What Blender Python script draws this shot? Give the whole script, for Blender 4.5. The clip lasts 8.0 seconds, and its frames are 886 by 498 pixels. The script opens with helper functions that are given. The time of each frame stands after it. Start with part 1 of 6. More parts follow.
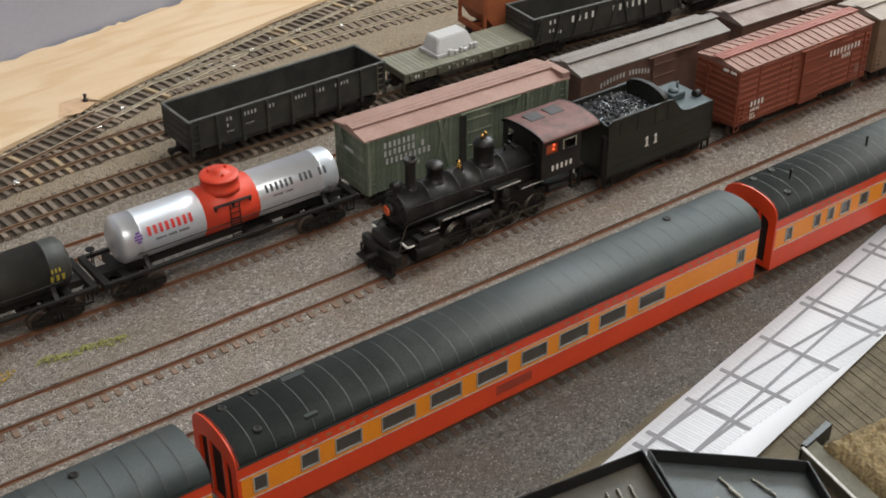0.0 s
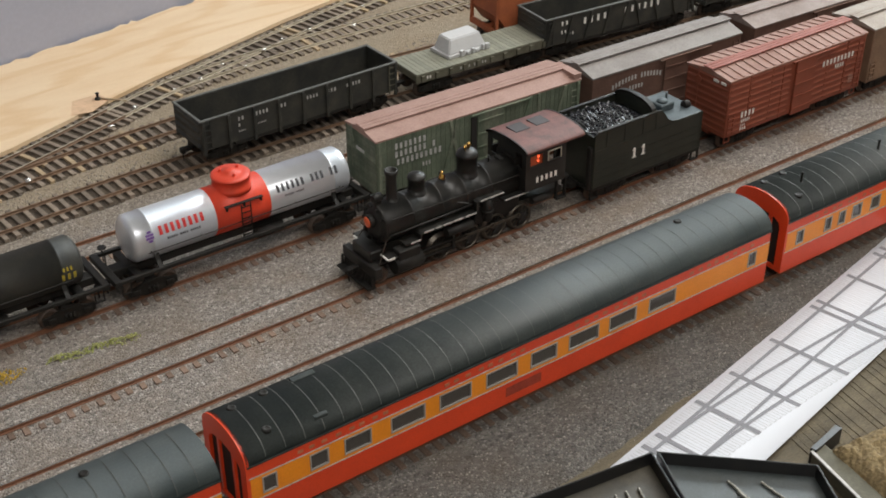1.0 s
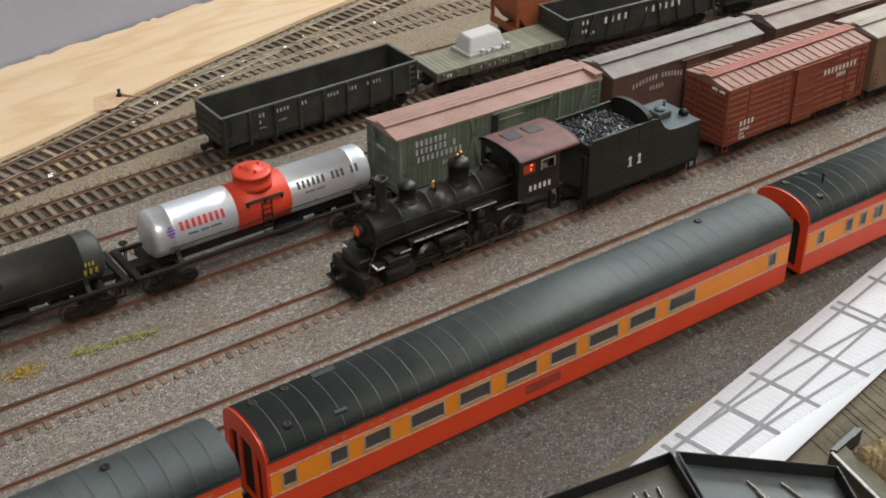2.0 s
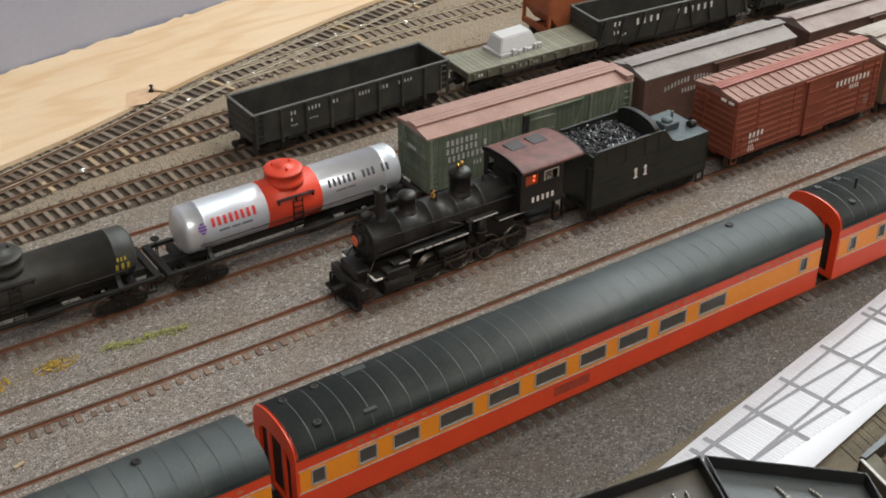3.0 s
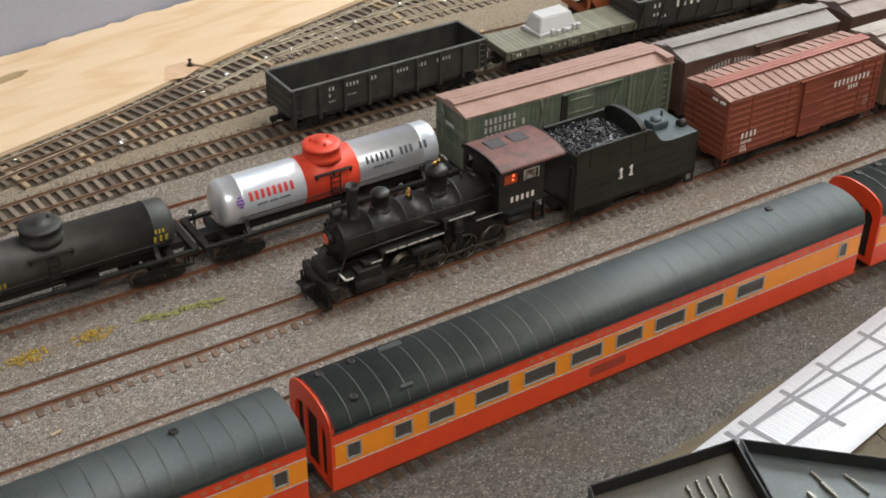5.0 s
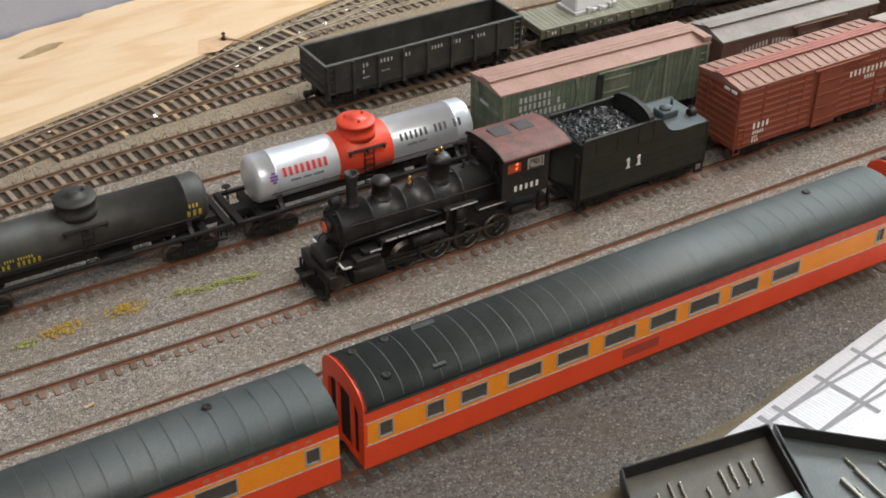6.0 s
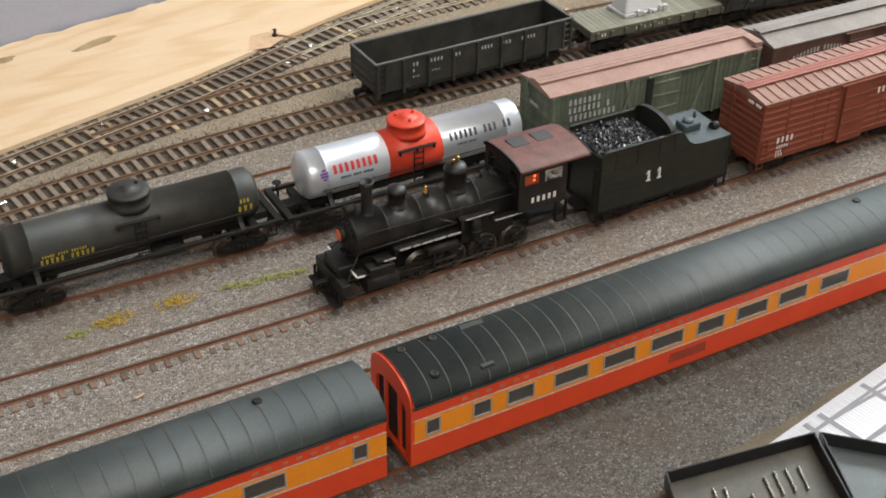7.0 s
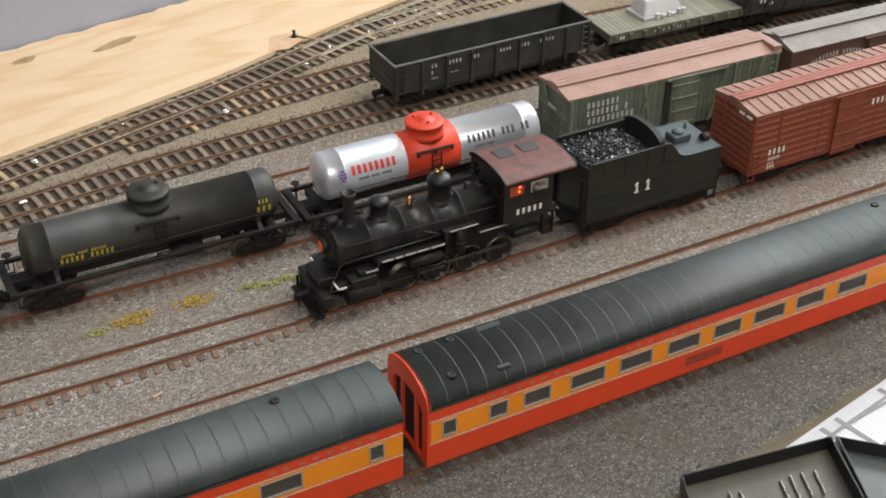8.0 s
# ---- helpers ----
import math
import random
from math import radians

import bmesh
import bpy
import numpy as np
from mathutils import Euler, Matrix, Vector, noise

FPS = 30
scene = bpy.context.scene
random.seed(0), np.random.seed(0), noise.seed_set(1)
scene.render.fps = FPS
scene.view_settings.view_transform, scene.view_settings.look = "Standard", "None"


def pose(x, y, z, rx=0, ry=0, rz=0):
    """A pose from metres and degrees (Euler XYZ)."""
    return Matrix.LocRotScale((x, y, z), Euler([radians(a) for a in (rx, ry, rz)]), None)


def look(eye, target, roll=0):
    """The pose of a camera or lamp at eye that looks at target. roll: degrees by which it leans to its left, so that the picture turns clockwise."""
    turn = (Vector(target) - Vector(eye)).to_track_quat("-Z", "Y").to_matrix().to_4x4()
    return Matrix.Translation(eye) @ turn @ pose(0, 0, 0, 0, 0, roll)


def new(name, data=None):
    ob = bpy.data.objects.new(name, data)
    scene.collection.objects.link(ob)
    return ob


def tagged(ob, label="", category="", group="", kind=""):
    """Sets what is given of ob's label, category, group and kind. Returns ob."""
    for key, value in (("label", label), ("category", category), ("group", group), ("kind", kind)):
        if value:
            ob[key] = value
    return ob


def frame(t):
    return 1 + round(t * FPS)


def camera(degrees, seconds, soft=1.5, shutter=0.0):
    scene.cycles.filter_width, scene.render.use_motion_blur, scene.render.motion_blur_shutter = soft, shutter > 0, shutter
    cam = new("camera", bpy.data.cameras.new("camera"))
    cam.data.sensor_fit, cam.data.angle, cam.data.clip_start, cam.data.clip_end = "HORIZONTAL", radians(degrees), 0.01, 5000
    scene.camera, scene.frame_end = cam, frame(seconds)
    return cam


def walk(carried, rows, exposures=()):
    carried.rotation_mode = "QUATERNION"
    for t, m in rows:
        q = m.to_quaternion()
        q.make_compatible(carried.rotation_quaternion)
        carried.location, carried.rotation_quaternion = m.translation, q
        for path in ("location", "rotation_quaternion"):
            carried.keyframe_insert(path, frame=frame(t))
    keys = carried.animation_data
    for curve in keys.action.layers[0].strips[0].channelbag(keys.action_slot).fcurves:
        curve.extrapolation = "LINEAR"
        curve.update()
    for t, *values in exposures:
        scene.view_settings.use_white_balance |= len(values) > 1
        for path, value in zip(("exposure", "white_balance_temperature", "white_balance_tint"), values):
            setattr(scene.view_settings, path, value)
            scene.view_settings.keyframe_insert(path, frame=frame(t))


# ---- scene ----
cam = camera(37.0, 8.0, soft=1.8)
PATH = [
    (0, (-0.241, -0.487, 0.379), (0.773, 0.867, -0.688), -0.2),
    (0.5, (-0.241, -0.487, 0.38), (0.759, 0.877, -0.689), -0.2),
    (1, (-0.241, -0.487, 0.38), (0.76, 0.876, -0.688), -0.1),
    (1.5, (-0.242, -0.487, 0.379), (0.753, 0.881, -0.688), -0.1),
    (3, (-0.246, -0.485, 0.381), (0.705, 0.911, -0.69), 0.1),
    (3.5, (-0.247, -0.484, 0.381), (0.691, 0.92, -0.691), 0.2),
    (4, (-0.248, -0.484, 0.382), (0.674, 0.928, -0.693), 0.2),
    (4.5, (-0.249, -0.484, 0.379), (0.673, 0.926, -0.7), 0.3),
    (6, (-0.252, -0.479, 0.379), (0.613, 0.931, -0.746), 0.6),
    (6.5, (-0.253, -0.478, 0.38), (0.598, 0.938, -0.746), 0.6),
    (7, (-0.258, -0.478, 0.382), (0.558, 0.957, -0.747), 0.8),
    (7.5, (-0.259, -0.478, 0.382), (0.541, 0.967, -0.745), 0.8),
    (8, (-0.259, -0.479, 0.383), (0.536, 0.97, -0.745), 0.7),
]
walk(cam, [(t, look(e, g, r)) for t, e, g, r in PATH], [(0.0, -0.02), (4.0, 0.16), (8.0, 0.36)])

# ---- room light ----
world = bpy.data.worlds.new("room_world")
scene.world = world
world.use_nodes = True
world.node_tree.nodes["Background"].inputs[0].default_value = (0.75, 0.85, 1.0, 1)
world.node_tree.nodes["Background"].inputs[1].default_value = 0.15


def ceiling_lamp(x, y, watts, turn=0.0, colour=(1.0, 0.96, 0.91), wide=0.28):
    lamp = bpy.data.lights.new("ceiling_lamp", "AREA")
    lamp.shape, lamp.size, lamp.size_y = "RECTANGLE", 1.2, wide
    lamp.energy, lamp.color = watts, colour
    ob = new("ceiling_lamp", lamp)
    ob.matrix_world = pose(x, y, 1.385, 0, 0, turn)
    return ob


ceiling_lamp(0.85, -0.2, 24.0, 12, wide=0.9)
# unseen lamp added in front to brighten the sides facing -y
ceiling_lamp(-0.75, -1.35, 17.0, 12)
# unseen wide bluish lamp, added for the sheen on the right coach roofs
ceiling_lamp(2.3, 0.95, 84.0, 20, (0.86, 0.96, 1.0), 1.5)

# ---- materials ----


def material(name, base, rough=0.6, metal=0.0, other=None, mix=0.5, scale=120.0, grain=0.10, fine=1500.0,
             bump=0.15, lift=0.0003, per_piece=0.0, specular=0.5, stretch=(1, 1, 1), coat=0.0):
    """Paint, plastic, wood or metal with stains at one scale and grain at another."""
    m = bpy.data.materials.new(name)
    m.use_nodes = True
    t = m.node_tree
    n, l = t.nodes, t.links
    b = n["Principled BSDF"]
    co = n.new("ShaderNodeTexCoord")
    mp = n.new("ShaderNodeMapping")
    mp.inputs["Scale"].default_value = stretch
    l.new(co.outputs["Object"], mp.inputs["Vector"])
    big = n.new("ShaderNodeTexNoise")
    big.inputs["Scale"].default_value, big.inputs["Detail"].default_value = scale, 5
    big.inputs["Roughness"].default_value = 0.65
    l.new(mp.outputs[0], big.inputs["Vector"])
    ramp = n.new("ShaderNodeMapRange")
    ramp.inputs[1].default_value, ramp.inputs[2].default_value = 0.38, 0.68
    ramp.inputs[4].default_value = mix
    l.new(big.outputs[0], ramp.inputs[0])
    two = n.new("ShaderNodeMix")
    two.data_type = "RGBA"
    other = other or tuple(c * 0.6 for c in base)
    two.inputs[6].default_value, two.inputs[7].default_value = (*base, 1), (*other, 1)
    l.new(ramp.outputs[0], two.inputs[0])
    small = n.new("ShaderNodeTexNoise")
    small.inputs["Scale"].default_value, small.inputs["Detail"].default_value = fine, 3
    l.new(mp.outputs[0], small.inputs["Vector"])
    hsv = n.new("ShaderNodeHueSaturation")
    l.new(two.outputs[2], hsv.inputs["Color"])
    val = n.new("ShaderNodeMapRange")
    val.inputs[1].default_value, val.inputs[2].default_value = 0.3, 0.7
    val.inputs[3].default_value, val.inputs[4].default_value = 1 - grain, 1 + grain
    l.new(small.outputs[0], val.inputs[0])
    last = val.outputs[0]
    if per_piece:
        info = n.new("ShaderNodeObjectInfo")
        pm = n.new("ShaderNodeMapRange")
        pm.inputs[3].default_value, pm.inputs[4].default_value = 1 - per_piece, 1 + per_piece
        l.new(info.outputs["Random"], pm.inputs[0])
        mul = n.new("ShaderNodeMath")
        mul.operation = "MULTIPLY"
        l.new(last, mul.inputs[0])
        l.new(pm.outputs[0], mul.inputs[1])
        last = mul.outputs[0]
    l.new(last, hsv.inputs["Value"])
    l.new(hsv.outputs[0], b.inputs["Base Color"])
    rr = n.new("ShaderNodeMapRange")
    rr.inputs[3].default_value, rr.inputs[4].default_value = max(0.05, rough - 0.08), min(1, rough + 0.12)
    l.new(big.outputs[0], rr.inputs[0])
    l.new(rr.outputs[0], b.inputs["Roughness"])
    b.inputs["Metallic"].default_value = metal
    b.inputs["Specular IOR Level"].default_value = specular
    b.inputs["Coat Weight"].default_value = coat
    if bump:
        bp = n.new("ShaderNodeBump")
        bp.inputs["Strength"].default_value, bp.inputs["Distance"].default_value = bump, lift
        l.new(small.outputs[0], bp.inputs["Height"])
        l.new(bp.outputs[0], b.inputs["Normal"])
    return m


def glowing(name, colour, strength):
    m = material(name, colour, 0.4)
    b = m.node_tree.nodes["Principled BSDF"]
    b.inputs["Emission Color"].default_value = (*colour, 1)
    b.inputs["Emission Strength"].default_value = strength
    return m


def ballast_material():
    """Grey and pinkish crushed stone with brown dust, each grain its own tone."""
    m = bpy.data.materials.new("crushed stone ballast")
    m.use_nodes = True
    t = m.node_tree
    n, l = t.nodes, t.links
    b = n["Principled BSDF"]
    co = n.new("ShaderNodeTexCoord")
    vor = n.new("ShaderNodeTexVoronoi")
    vor.inputs["Scale"].default_value = 950
    l.new(co.outputs["Object"], vor.inputs["Vector"])
    sep = n.new("ShaderNodeSeparateColor")
    l.new(vor.outputs["Color"], sep.inputs[0])
    tone = n.new("ShaderNodeValToRGB")
    e = tone.color_ramp.elements
    e[0].position, e[0].color = 0.0, (0.12, 0.108, 0.098, 1)
    e[1].position, e[1].color = 1.0, (0.46, 0.42, 0.385, 1)
    k = tone.color_ramp.elements.new(0.35)
    k.color = (0.235, 0.212, 0.190, 1)
    k = tone.color_ramp.elements.new(0.8)
    k.color = (0.275, 0.245, 0.218, 1)
    l.new(sep.outputs[0], tone.inputs[0])
    dust = n.new("ShaderNodeTexNoise")
    dust.inputs["Scale"].default_value, dust.inputs["Detail"].default_value = 28, 6
    l.new(co.outputs["Object"], dust.inputs["Vector"])
    dr = n.new("ShaderNodeMapRange")
    dr.inputs[1].default_value, dr.inputs[2].default_value, dr.inputs[4].default_value = 0.45, 0.7, 0.55
    l.new(dust.outputs[0], dr.inputs[0])
    mx = n.new("ShaderNodeMix")
    mx.data_type = "RGBA"
    mx.inputs[7].default_value = (0.22, 0.17, 0.125, 1)
    l.new(dr.outputs[0], mx.inputs[0])
    l.new(tone.outputs[0], mx.inputs[6])
    # yellow-brown dirt spreads behind the back tracks
    xyz = n.new("ShaderNodeSeparateXYZ")
    l.new(co.outputs["Object"], xyz.inputs[0])
    bk = n.new("ShaderNodeMapRange")
    bk.inputs[1].default_value, bk.inputs[2].default_value, bk.inputs[4].default_value = 0.125, 0.19, 0.6
    l.new(xyz.outputs[1], bk.inputs[0])
    dirt = n.new("ShaderNodeMix")
    dirt.data_type = "RGBA"
    dirt.inputs[7].default_value = (0.33, 0.26, 0.165, 1)
    l.new(bk.outputs[0], dirt.inputs[0])
    l.new(mx.outputs[2], dirt.inputs[6])
    # the ballast colour is multiplied darker and greyer towards the front of the yard
    fr = n.new("ShaderNodeMapRange")
    fr.inputs[1].default_value, fr.inputs[2].default_value = -0.122, -0.140
    l.new(xyz.outputs[1], fr.inputs[0])
    dark = n.new("ShaderNodeMix")
    dark.data_type, dark.blend_type = "RGBA", "MULTIPLY"
    dark.inputs[7].default_value = (0.47, 0.49, 0.50, 1)
    l.new(fr.outputs[0], dark.inputs[0])
    l.new(dirt.outputs[2], dark.inputs[6])
    l.new(dark.outputs[2], b.inputs["Base Color"])
    b.inputs["Roughness"].default_value = 0.9
    b.inputs["Specular IOR Level"].default_value = 0.25
    bp = n.new("ShaderNodeBump")
    bp.inputs["Strength"].default_value, bp.inputs["Distance"].default_value = 1.0, 0.0009
    bp.invert = True
    l.new(vor.outputs["Distance"], bp.inputs["Height"])
    l.new(bp.outputs[0], b.inputs["Normal"])
    return m


def stone_material():
    m = bpy.data.materials.new("loose stones")
    m.use_nodes = True
    n, l = m.node_tree.nodes, m.node_tree.links
    geo = n.new("ShaderNodeNewGeometry")
    ramp = n.new("ShaderNodeValToRGB")
    e = ramp.color_ramp.elements
    e[0].color, e[1].color = (0.13, 0.117, 0.105, 1), (0.40, 0.365, 0.33, 1)
    e[1].position = 1.0
    k = e.new(0.6)
    k.color = (0.25, 0.222, 0.197, 1)
    l.new(geo.outputs["Random Per Island"], ramp.inputs[0])
    l.new(ramp.outputs[0], n["Principled BSDF"].inputs["Base Color"])
    n["Principled BSDF"].inputs["Roughness"].default_value = 0.85
    return m


def plywood_material():
    """Pale plywood: long wavy grain, knots' stains."""
    m = material("pale plywood", (0.74, 0.575, 0.39), 0.6, other=(0.64, 0.44, 0.26), mix=0.55, scale=9, grain=0.05,
                 fine=600, bump=0.1, stretch=(1, 5, 1))
    n, l = m.node_tree.nodes, m.node_tree.links
    wave = n.new("ShaderNodeTexWave")
    wave.inputs["Scale"].default_value, wave.inputs["Distortion"].default_value = 9, 14
    wave.inputs["Detail"].default_value, wave.inputs["Detail Scale"].default_value = 3, 0.9
    mp = n.new("ShaderNodeMapping")
    mp.inputs["Rotation"].default_value = (0, 0, radians(20))
    mp.inputs["Scale"].default_value = (0.45, 2.6, 1)
    co = n["Texture Coordinate"]
    l.new(co.outputs["Object"], mp.inputs["Vector"])
    l.new(mp.outputs[0], wave.inputs["Vector"])
    mx = n.new("ShaderNodeMix")
    mx.data_type = "RGBA"
    mx.blend_type = "MULTIPLY"
    mx.inputs[7].default_value = (0.88, 0.79, 0.66, 1)
    hsv = n["Hue/Saturation/Value"]
    mr = n.new("ShaderNodeMapRange")
    mr.inputs[1].default_value, mr.inputs[4].default_value = 0.5, 0.6
    l.new(wave.outputs[0], mr.inputs[0])
    l.new(mr.outputs[0], mx.inputs[0])
    l.new(hsv.outputs[0], mx.inputs[6])
    l.new(mx.outputs[2], n["Principled BSDF"].inputs["Base Color"])
    return m


def roof_dust_material(name, base, other, rough, scale=60):
    return material(name, base, rough, other=other, mix=0.65, scale=scale, grain=0.12, fine=900, bump=0.12)


BALLAST = ballast_material()
STONES = stone_material()
PLYWOOD = plywood_material()
WALL = material("grey painted wall", (0.37, 0.39, 0.48), 0.75, other=(0.33, 0.345, 0.42), mix=0.5, scale=3, grain=0.03, fine=300)
ROOM = material("off-white room paint", (0.72, 0.70, 0.66), 0.8, grain=0.02, scale=2, mix=0.2)
FLOOR = material("grey concrete floor", (0.25, 0.24, 0.23), 0.7, scale=4, mix=0.3, grain=0.05, fine=200)
BENCH = material("weathered brown board", (0.125, 0.10, 0.06), 0.8, other=(0.06, 0.05, 0.034), mix=0.8, scale=30, grain=0.25,
                 fine=500, bump=0.5, lift=0.0008, stretch=(1, 4, 1))
TIE = material("stained wooden tie", (0.165, 0.13, 0.10), 0.85, other=(0.28, 0.23, 0.18), mix=0.6, scale=260, grain=0.25, per_piece=0.35, bump=0.4)
NEW_TIE = material("bare wooden tie", (0.42, 0.32, 0.20), 0.8, other=(0.25, 0.18, 0.11), mix=0.6, scale=260, grain=0.2, per_piece=0.25)
RED_TIE = material("rust-dusted tie", (0.15, 0.098, 0.072), 0.85, other=(0.23, 0.165, 0.125), mix=0.6, scale=260, grain=0.25, per_piece=0.3, bump=0.4)
RUST = material("rusty rail", (0.225, 0.105, 0.058), 0.65, other=(0.12, 0.062, 0.042), mix=0.6, scale=200, metal=0.1)
OLDRAIL = material("dull brown rail", (0.215, 0.135, 0.085), 0.6, other=(0.13, 0.085, 0.06), mix=0.6, scale=200, metal=0.1)
# dark brown that carries the shade of the gaps between open ties
GAP_DARK = material("dark brown roadbed", (0.055, 0.042, 0.031), 0.95, other=(0.115, 0.088, 0.06), mix=0.7, scale=130, grain=0.35, fine=900, bump=0.8, lift=0.0008)
SHINE = material("polished rail head", (0.62, 0.56, 0.48), 0.2, metal=1.0, other=(0.40, 0.33, 0.26), mix=0.55, scale=90)
BRIGHT = material("bright nickel rail", (0.60, 0.55, 0.44), 0.45, metal=0.5, other=(0.36, 0.29, 0.2), mix=0.7, scale=120)
SOLDER = material("bright solder", (0.9, 0.9, 0.88), 0.2, metal=1.0, mix=0.2)
BLACK = material("black painted metal", (0.008, 0.008, 0.0075), 0.42, other=(0.024, 0.022, 0.018), mix=0.7, scale=140, grain=0.2, specular=0.45)
SOOT = material("dusty black", (0.008, 0.0078, 0.007), 0.55, other=(0.024, 0.021, 0.017), mix=0.6, scale=140, grain=0.25, specular=0.35)
TENDER = material("olive-black tender paint", (0.011, 0.014, 0.010), 0.33, other=(0.026, 0.028, 0.019), mix=0.7, scale=110, grain=0.2)
# grimy black, darkened to hold the shade under the cars
TRUCK = material("grimy black truck", (0.009, 0.0085, 0.0075), 0.6, other=(0.026, 0.021, 0.016), mix=0.6, scale=200, grain=0.25, specular=0.3)
DECK = material("grey-blue tender deck", (0.055, 0.075, 0.083), 0.6, other=(0.04, 0.05, 0.055), mix=0.7, scale=160, grain=0.2)
COAL = material("black shiny coal", (0.018, 0.019, 0.023), 0.22, grain=0.3, specular=0.9)
CABROOF = material("faded red-brown cab roof", (0.16, 0.060, 0.050), 0.55, other=(0.065, 0.036, 0.033), mix=0.8, scale=130, grain=0.15)
WHITE = material("white lettering", (0.78, 0.77, 0.72), 0.6, mix=0.3)
WORN = material("worn white edge", (0.55, 0.54, 0.52), 0.6, other=(0.25, 0.24, 0.23), mix=0.7, scale=400)
BRASS = material("polished brass", (0.75, 0.45, 0.13), 0.25, metal=1.0, mix=0.4)
STEEL = material("worn wheel steel", (0.13, 0.115, 0.095), 0.4, metal=0.8, other=(0.05, 0.042, 0.035), mix=0.7, scale=200)
WHEEL = material("dark rusty wheel", (0.05, 0.038, 0.03), 0.6, other=(0.12, 0.07, 0.045), mix=0.6, scale=300)
SILVER = material("silver tank paint", (0.72, 0.75, 0.80), 0.30, metal=0.6, other=(0.62, 0.64, 0.68), mix=0.5, scale=70, grain=0.05, bump=0.04)
REDORANGE = material("bright red-orange paint", (0.66, 0.055, 0.022), 0.42, other=(0.50, 0.045, 0.02), mix=0.6, scale=120, grain=0.08)
REDTEXT = material("red lettering", (0.55, 0.03, 0.03), 0.5, mix=0.3)
DARKTEXT = material("dark lettering", (0.06, 0.06, 0.07), 0.5, mix=0.3)
PURPLE = material("purple emblem paint", (0.22, 0.12, 0.38), 0.5, mix=0.3)
YELLOW = material("yellow lettering", (0.42, 0.33, 0.03), 0.6, other=(0.2, 0.16, 0.03), mix=0.6, scale=500)
OILBLACK = material("dusty black tank paint", (0.018, 0.019, 0.017), 0.52, other=(0.048, 0.045, 0.036), mix=0.8, scale=60, grain=0.15)
GREEN = material("weathered green boards", (0.075, 0.105, 0.068), 0.75, other=(0.22, 0.225, 0.17), mix=0.8, scale=70, grain=0.2,
                 per_piece=0.2, stretch=(1, 1, 0.3))
PINKROOF = roof_dust_material("faded pinkish-brown roof", (0.33, 0.205, 0.17), (0.25, 0.145, 0.115), 0.7)
GREYROOF = roof_dust_material("dusty grey roof", (0.235, 0.215, 0.20), (0.17, 0.145, 0.135), 0.7)
BROWN = material("dark brown car side", (0.105, 0.055, 0.04), 0.7, other=(0.16, 0.09, 0.065), mix=0.7, scale=70, grain=0.15)
TANBROWN = material("tan-brown car side", (0.20, 0.13, 0.08), 0.7, other=(0.14, 0.085, 0.055), mix=0.7, scale=70, grain=0.15)
BOXRED = material("boxcar red paint", (0.215, 0.055, 0.027), 0.6, other=(0.175, 0.046, 0.025), mix=0.6, scale=70, grain=0.1)
REDROOF = roof_dust_material("dusty red boxcar roof", (0.28, 0.160, 0.125), (0.19, 0.085, 0.060), 0.65)
REDWALK = roof_dust_material("red-brown roof walk", (0.27, 0.085, 0.06), (0.20, 0.06, 0.045), 0.65)
GONBLACK = material("weathered black gondola", (0.019, 0.020, 0.018), 0.6, other=(0.055, 0.05, 0.038), mix=0.75, scale=80, grain=0.25)
GONRIM = material("grey worn rim", (0.105, 0.108, 0.10), 0.6, other=(0.05, 0.05, 0.048), mix=0.6, scale=160)
GONIN = material("dark gondola inside", (0.045, 0.042, 0.038), 0.8, other=(0.085, 0.075, 0.062), mix=0.7, scale=60)
FLATDECK = material("grey-green flat deck", (0.215, 0.215, 0.165), 0.75, other=(0.15, 0.15, 0.12), mix=0.7, scale=60, grain=0.12, per_piece=0.12)
OLIVE = material("dusty olive frame", (0.085, 0.08, 0.055), 0.75, other=(0.16, 0.15, 0.11), mix=0.6, scale=200)
LOAD = material("light grey cast load", (0.50, 0.50, 0.50), 0.6, other=(0.42, 0.42, 0.43), mix=0.5, scale=60, grain=0.06)
RUSTORANGE = material("rust-orange car paint", (0.36, 0.10, 0.035), 0.65, other=(0.22, 0.06, 0.03), mix=0.6, scale=80)
COACHRED = material("coach red paint", (0.72, 0.062, 0.016), 0.35, other=(0.60, 0.052, 0.016), mix=0.6, scale=50, grain=0.06)
COACHORANGE = material("coach orange paint", (0.85, 0.27, 0.014), 0.35, other=(0.74, 0.22, 0.014), mix=0.6, scale=50, grain=0.06)
COACHROOF = material("dark grey-green coach roof", (0.013, 0.020, 0.020), 0.54, other=(0.034, 0.041, 0.038), mix=0.85, scale=70, grain=0.25,
                     fine=1100, bump=0.15, specular=0.6)
SEAM = material("dusty roof seam", (0.085, 0.09, 0.082), 0.55, other=(0.035, 0.04, 0.038), mix=0.7, scale=200)
SILVERTRIM = material("silver window frame", (0.40, 0.37, 0.34), 0.45, metal=0.3, mix=0.3)
# the grey-brown base stands for what the panes reflect
COACHGLASS = material("smoked window pane", (0.075, 0.066, 0.058), 0.12, mix=0.4, grain=0.05, bump=0.0, specular=0.8)
# near-black that stands for the shade inside openings
INSIDE = material("dark inside", (0.02, 0.017, 0.015), 0.8)
PAPER = material("white paper", (0.66, 0.68, 0.73), 0.7, other=(0.62, 0.64, 0.69), mix=0.4, scale=15, grain=0.01, bump=0.03)
INK = material("grey print", (0.20, 0.20, 0.22), 0.7, mix=0.2, grain=0.08)
PALEINK = material("pale grey print", (0.52, 0.53, 0.56), 0.7, mix=0.2, grain=0.05)
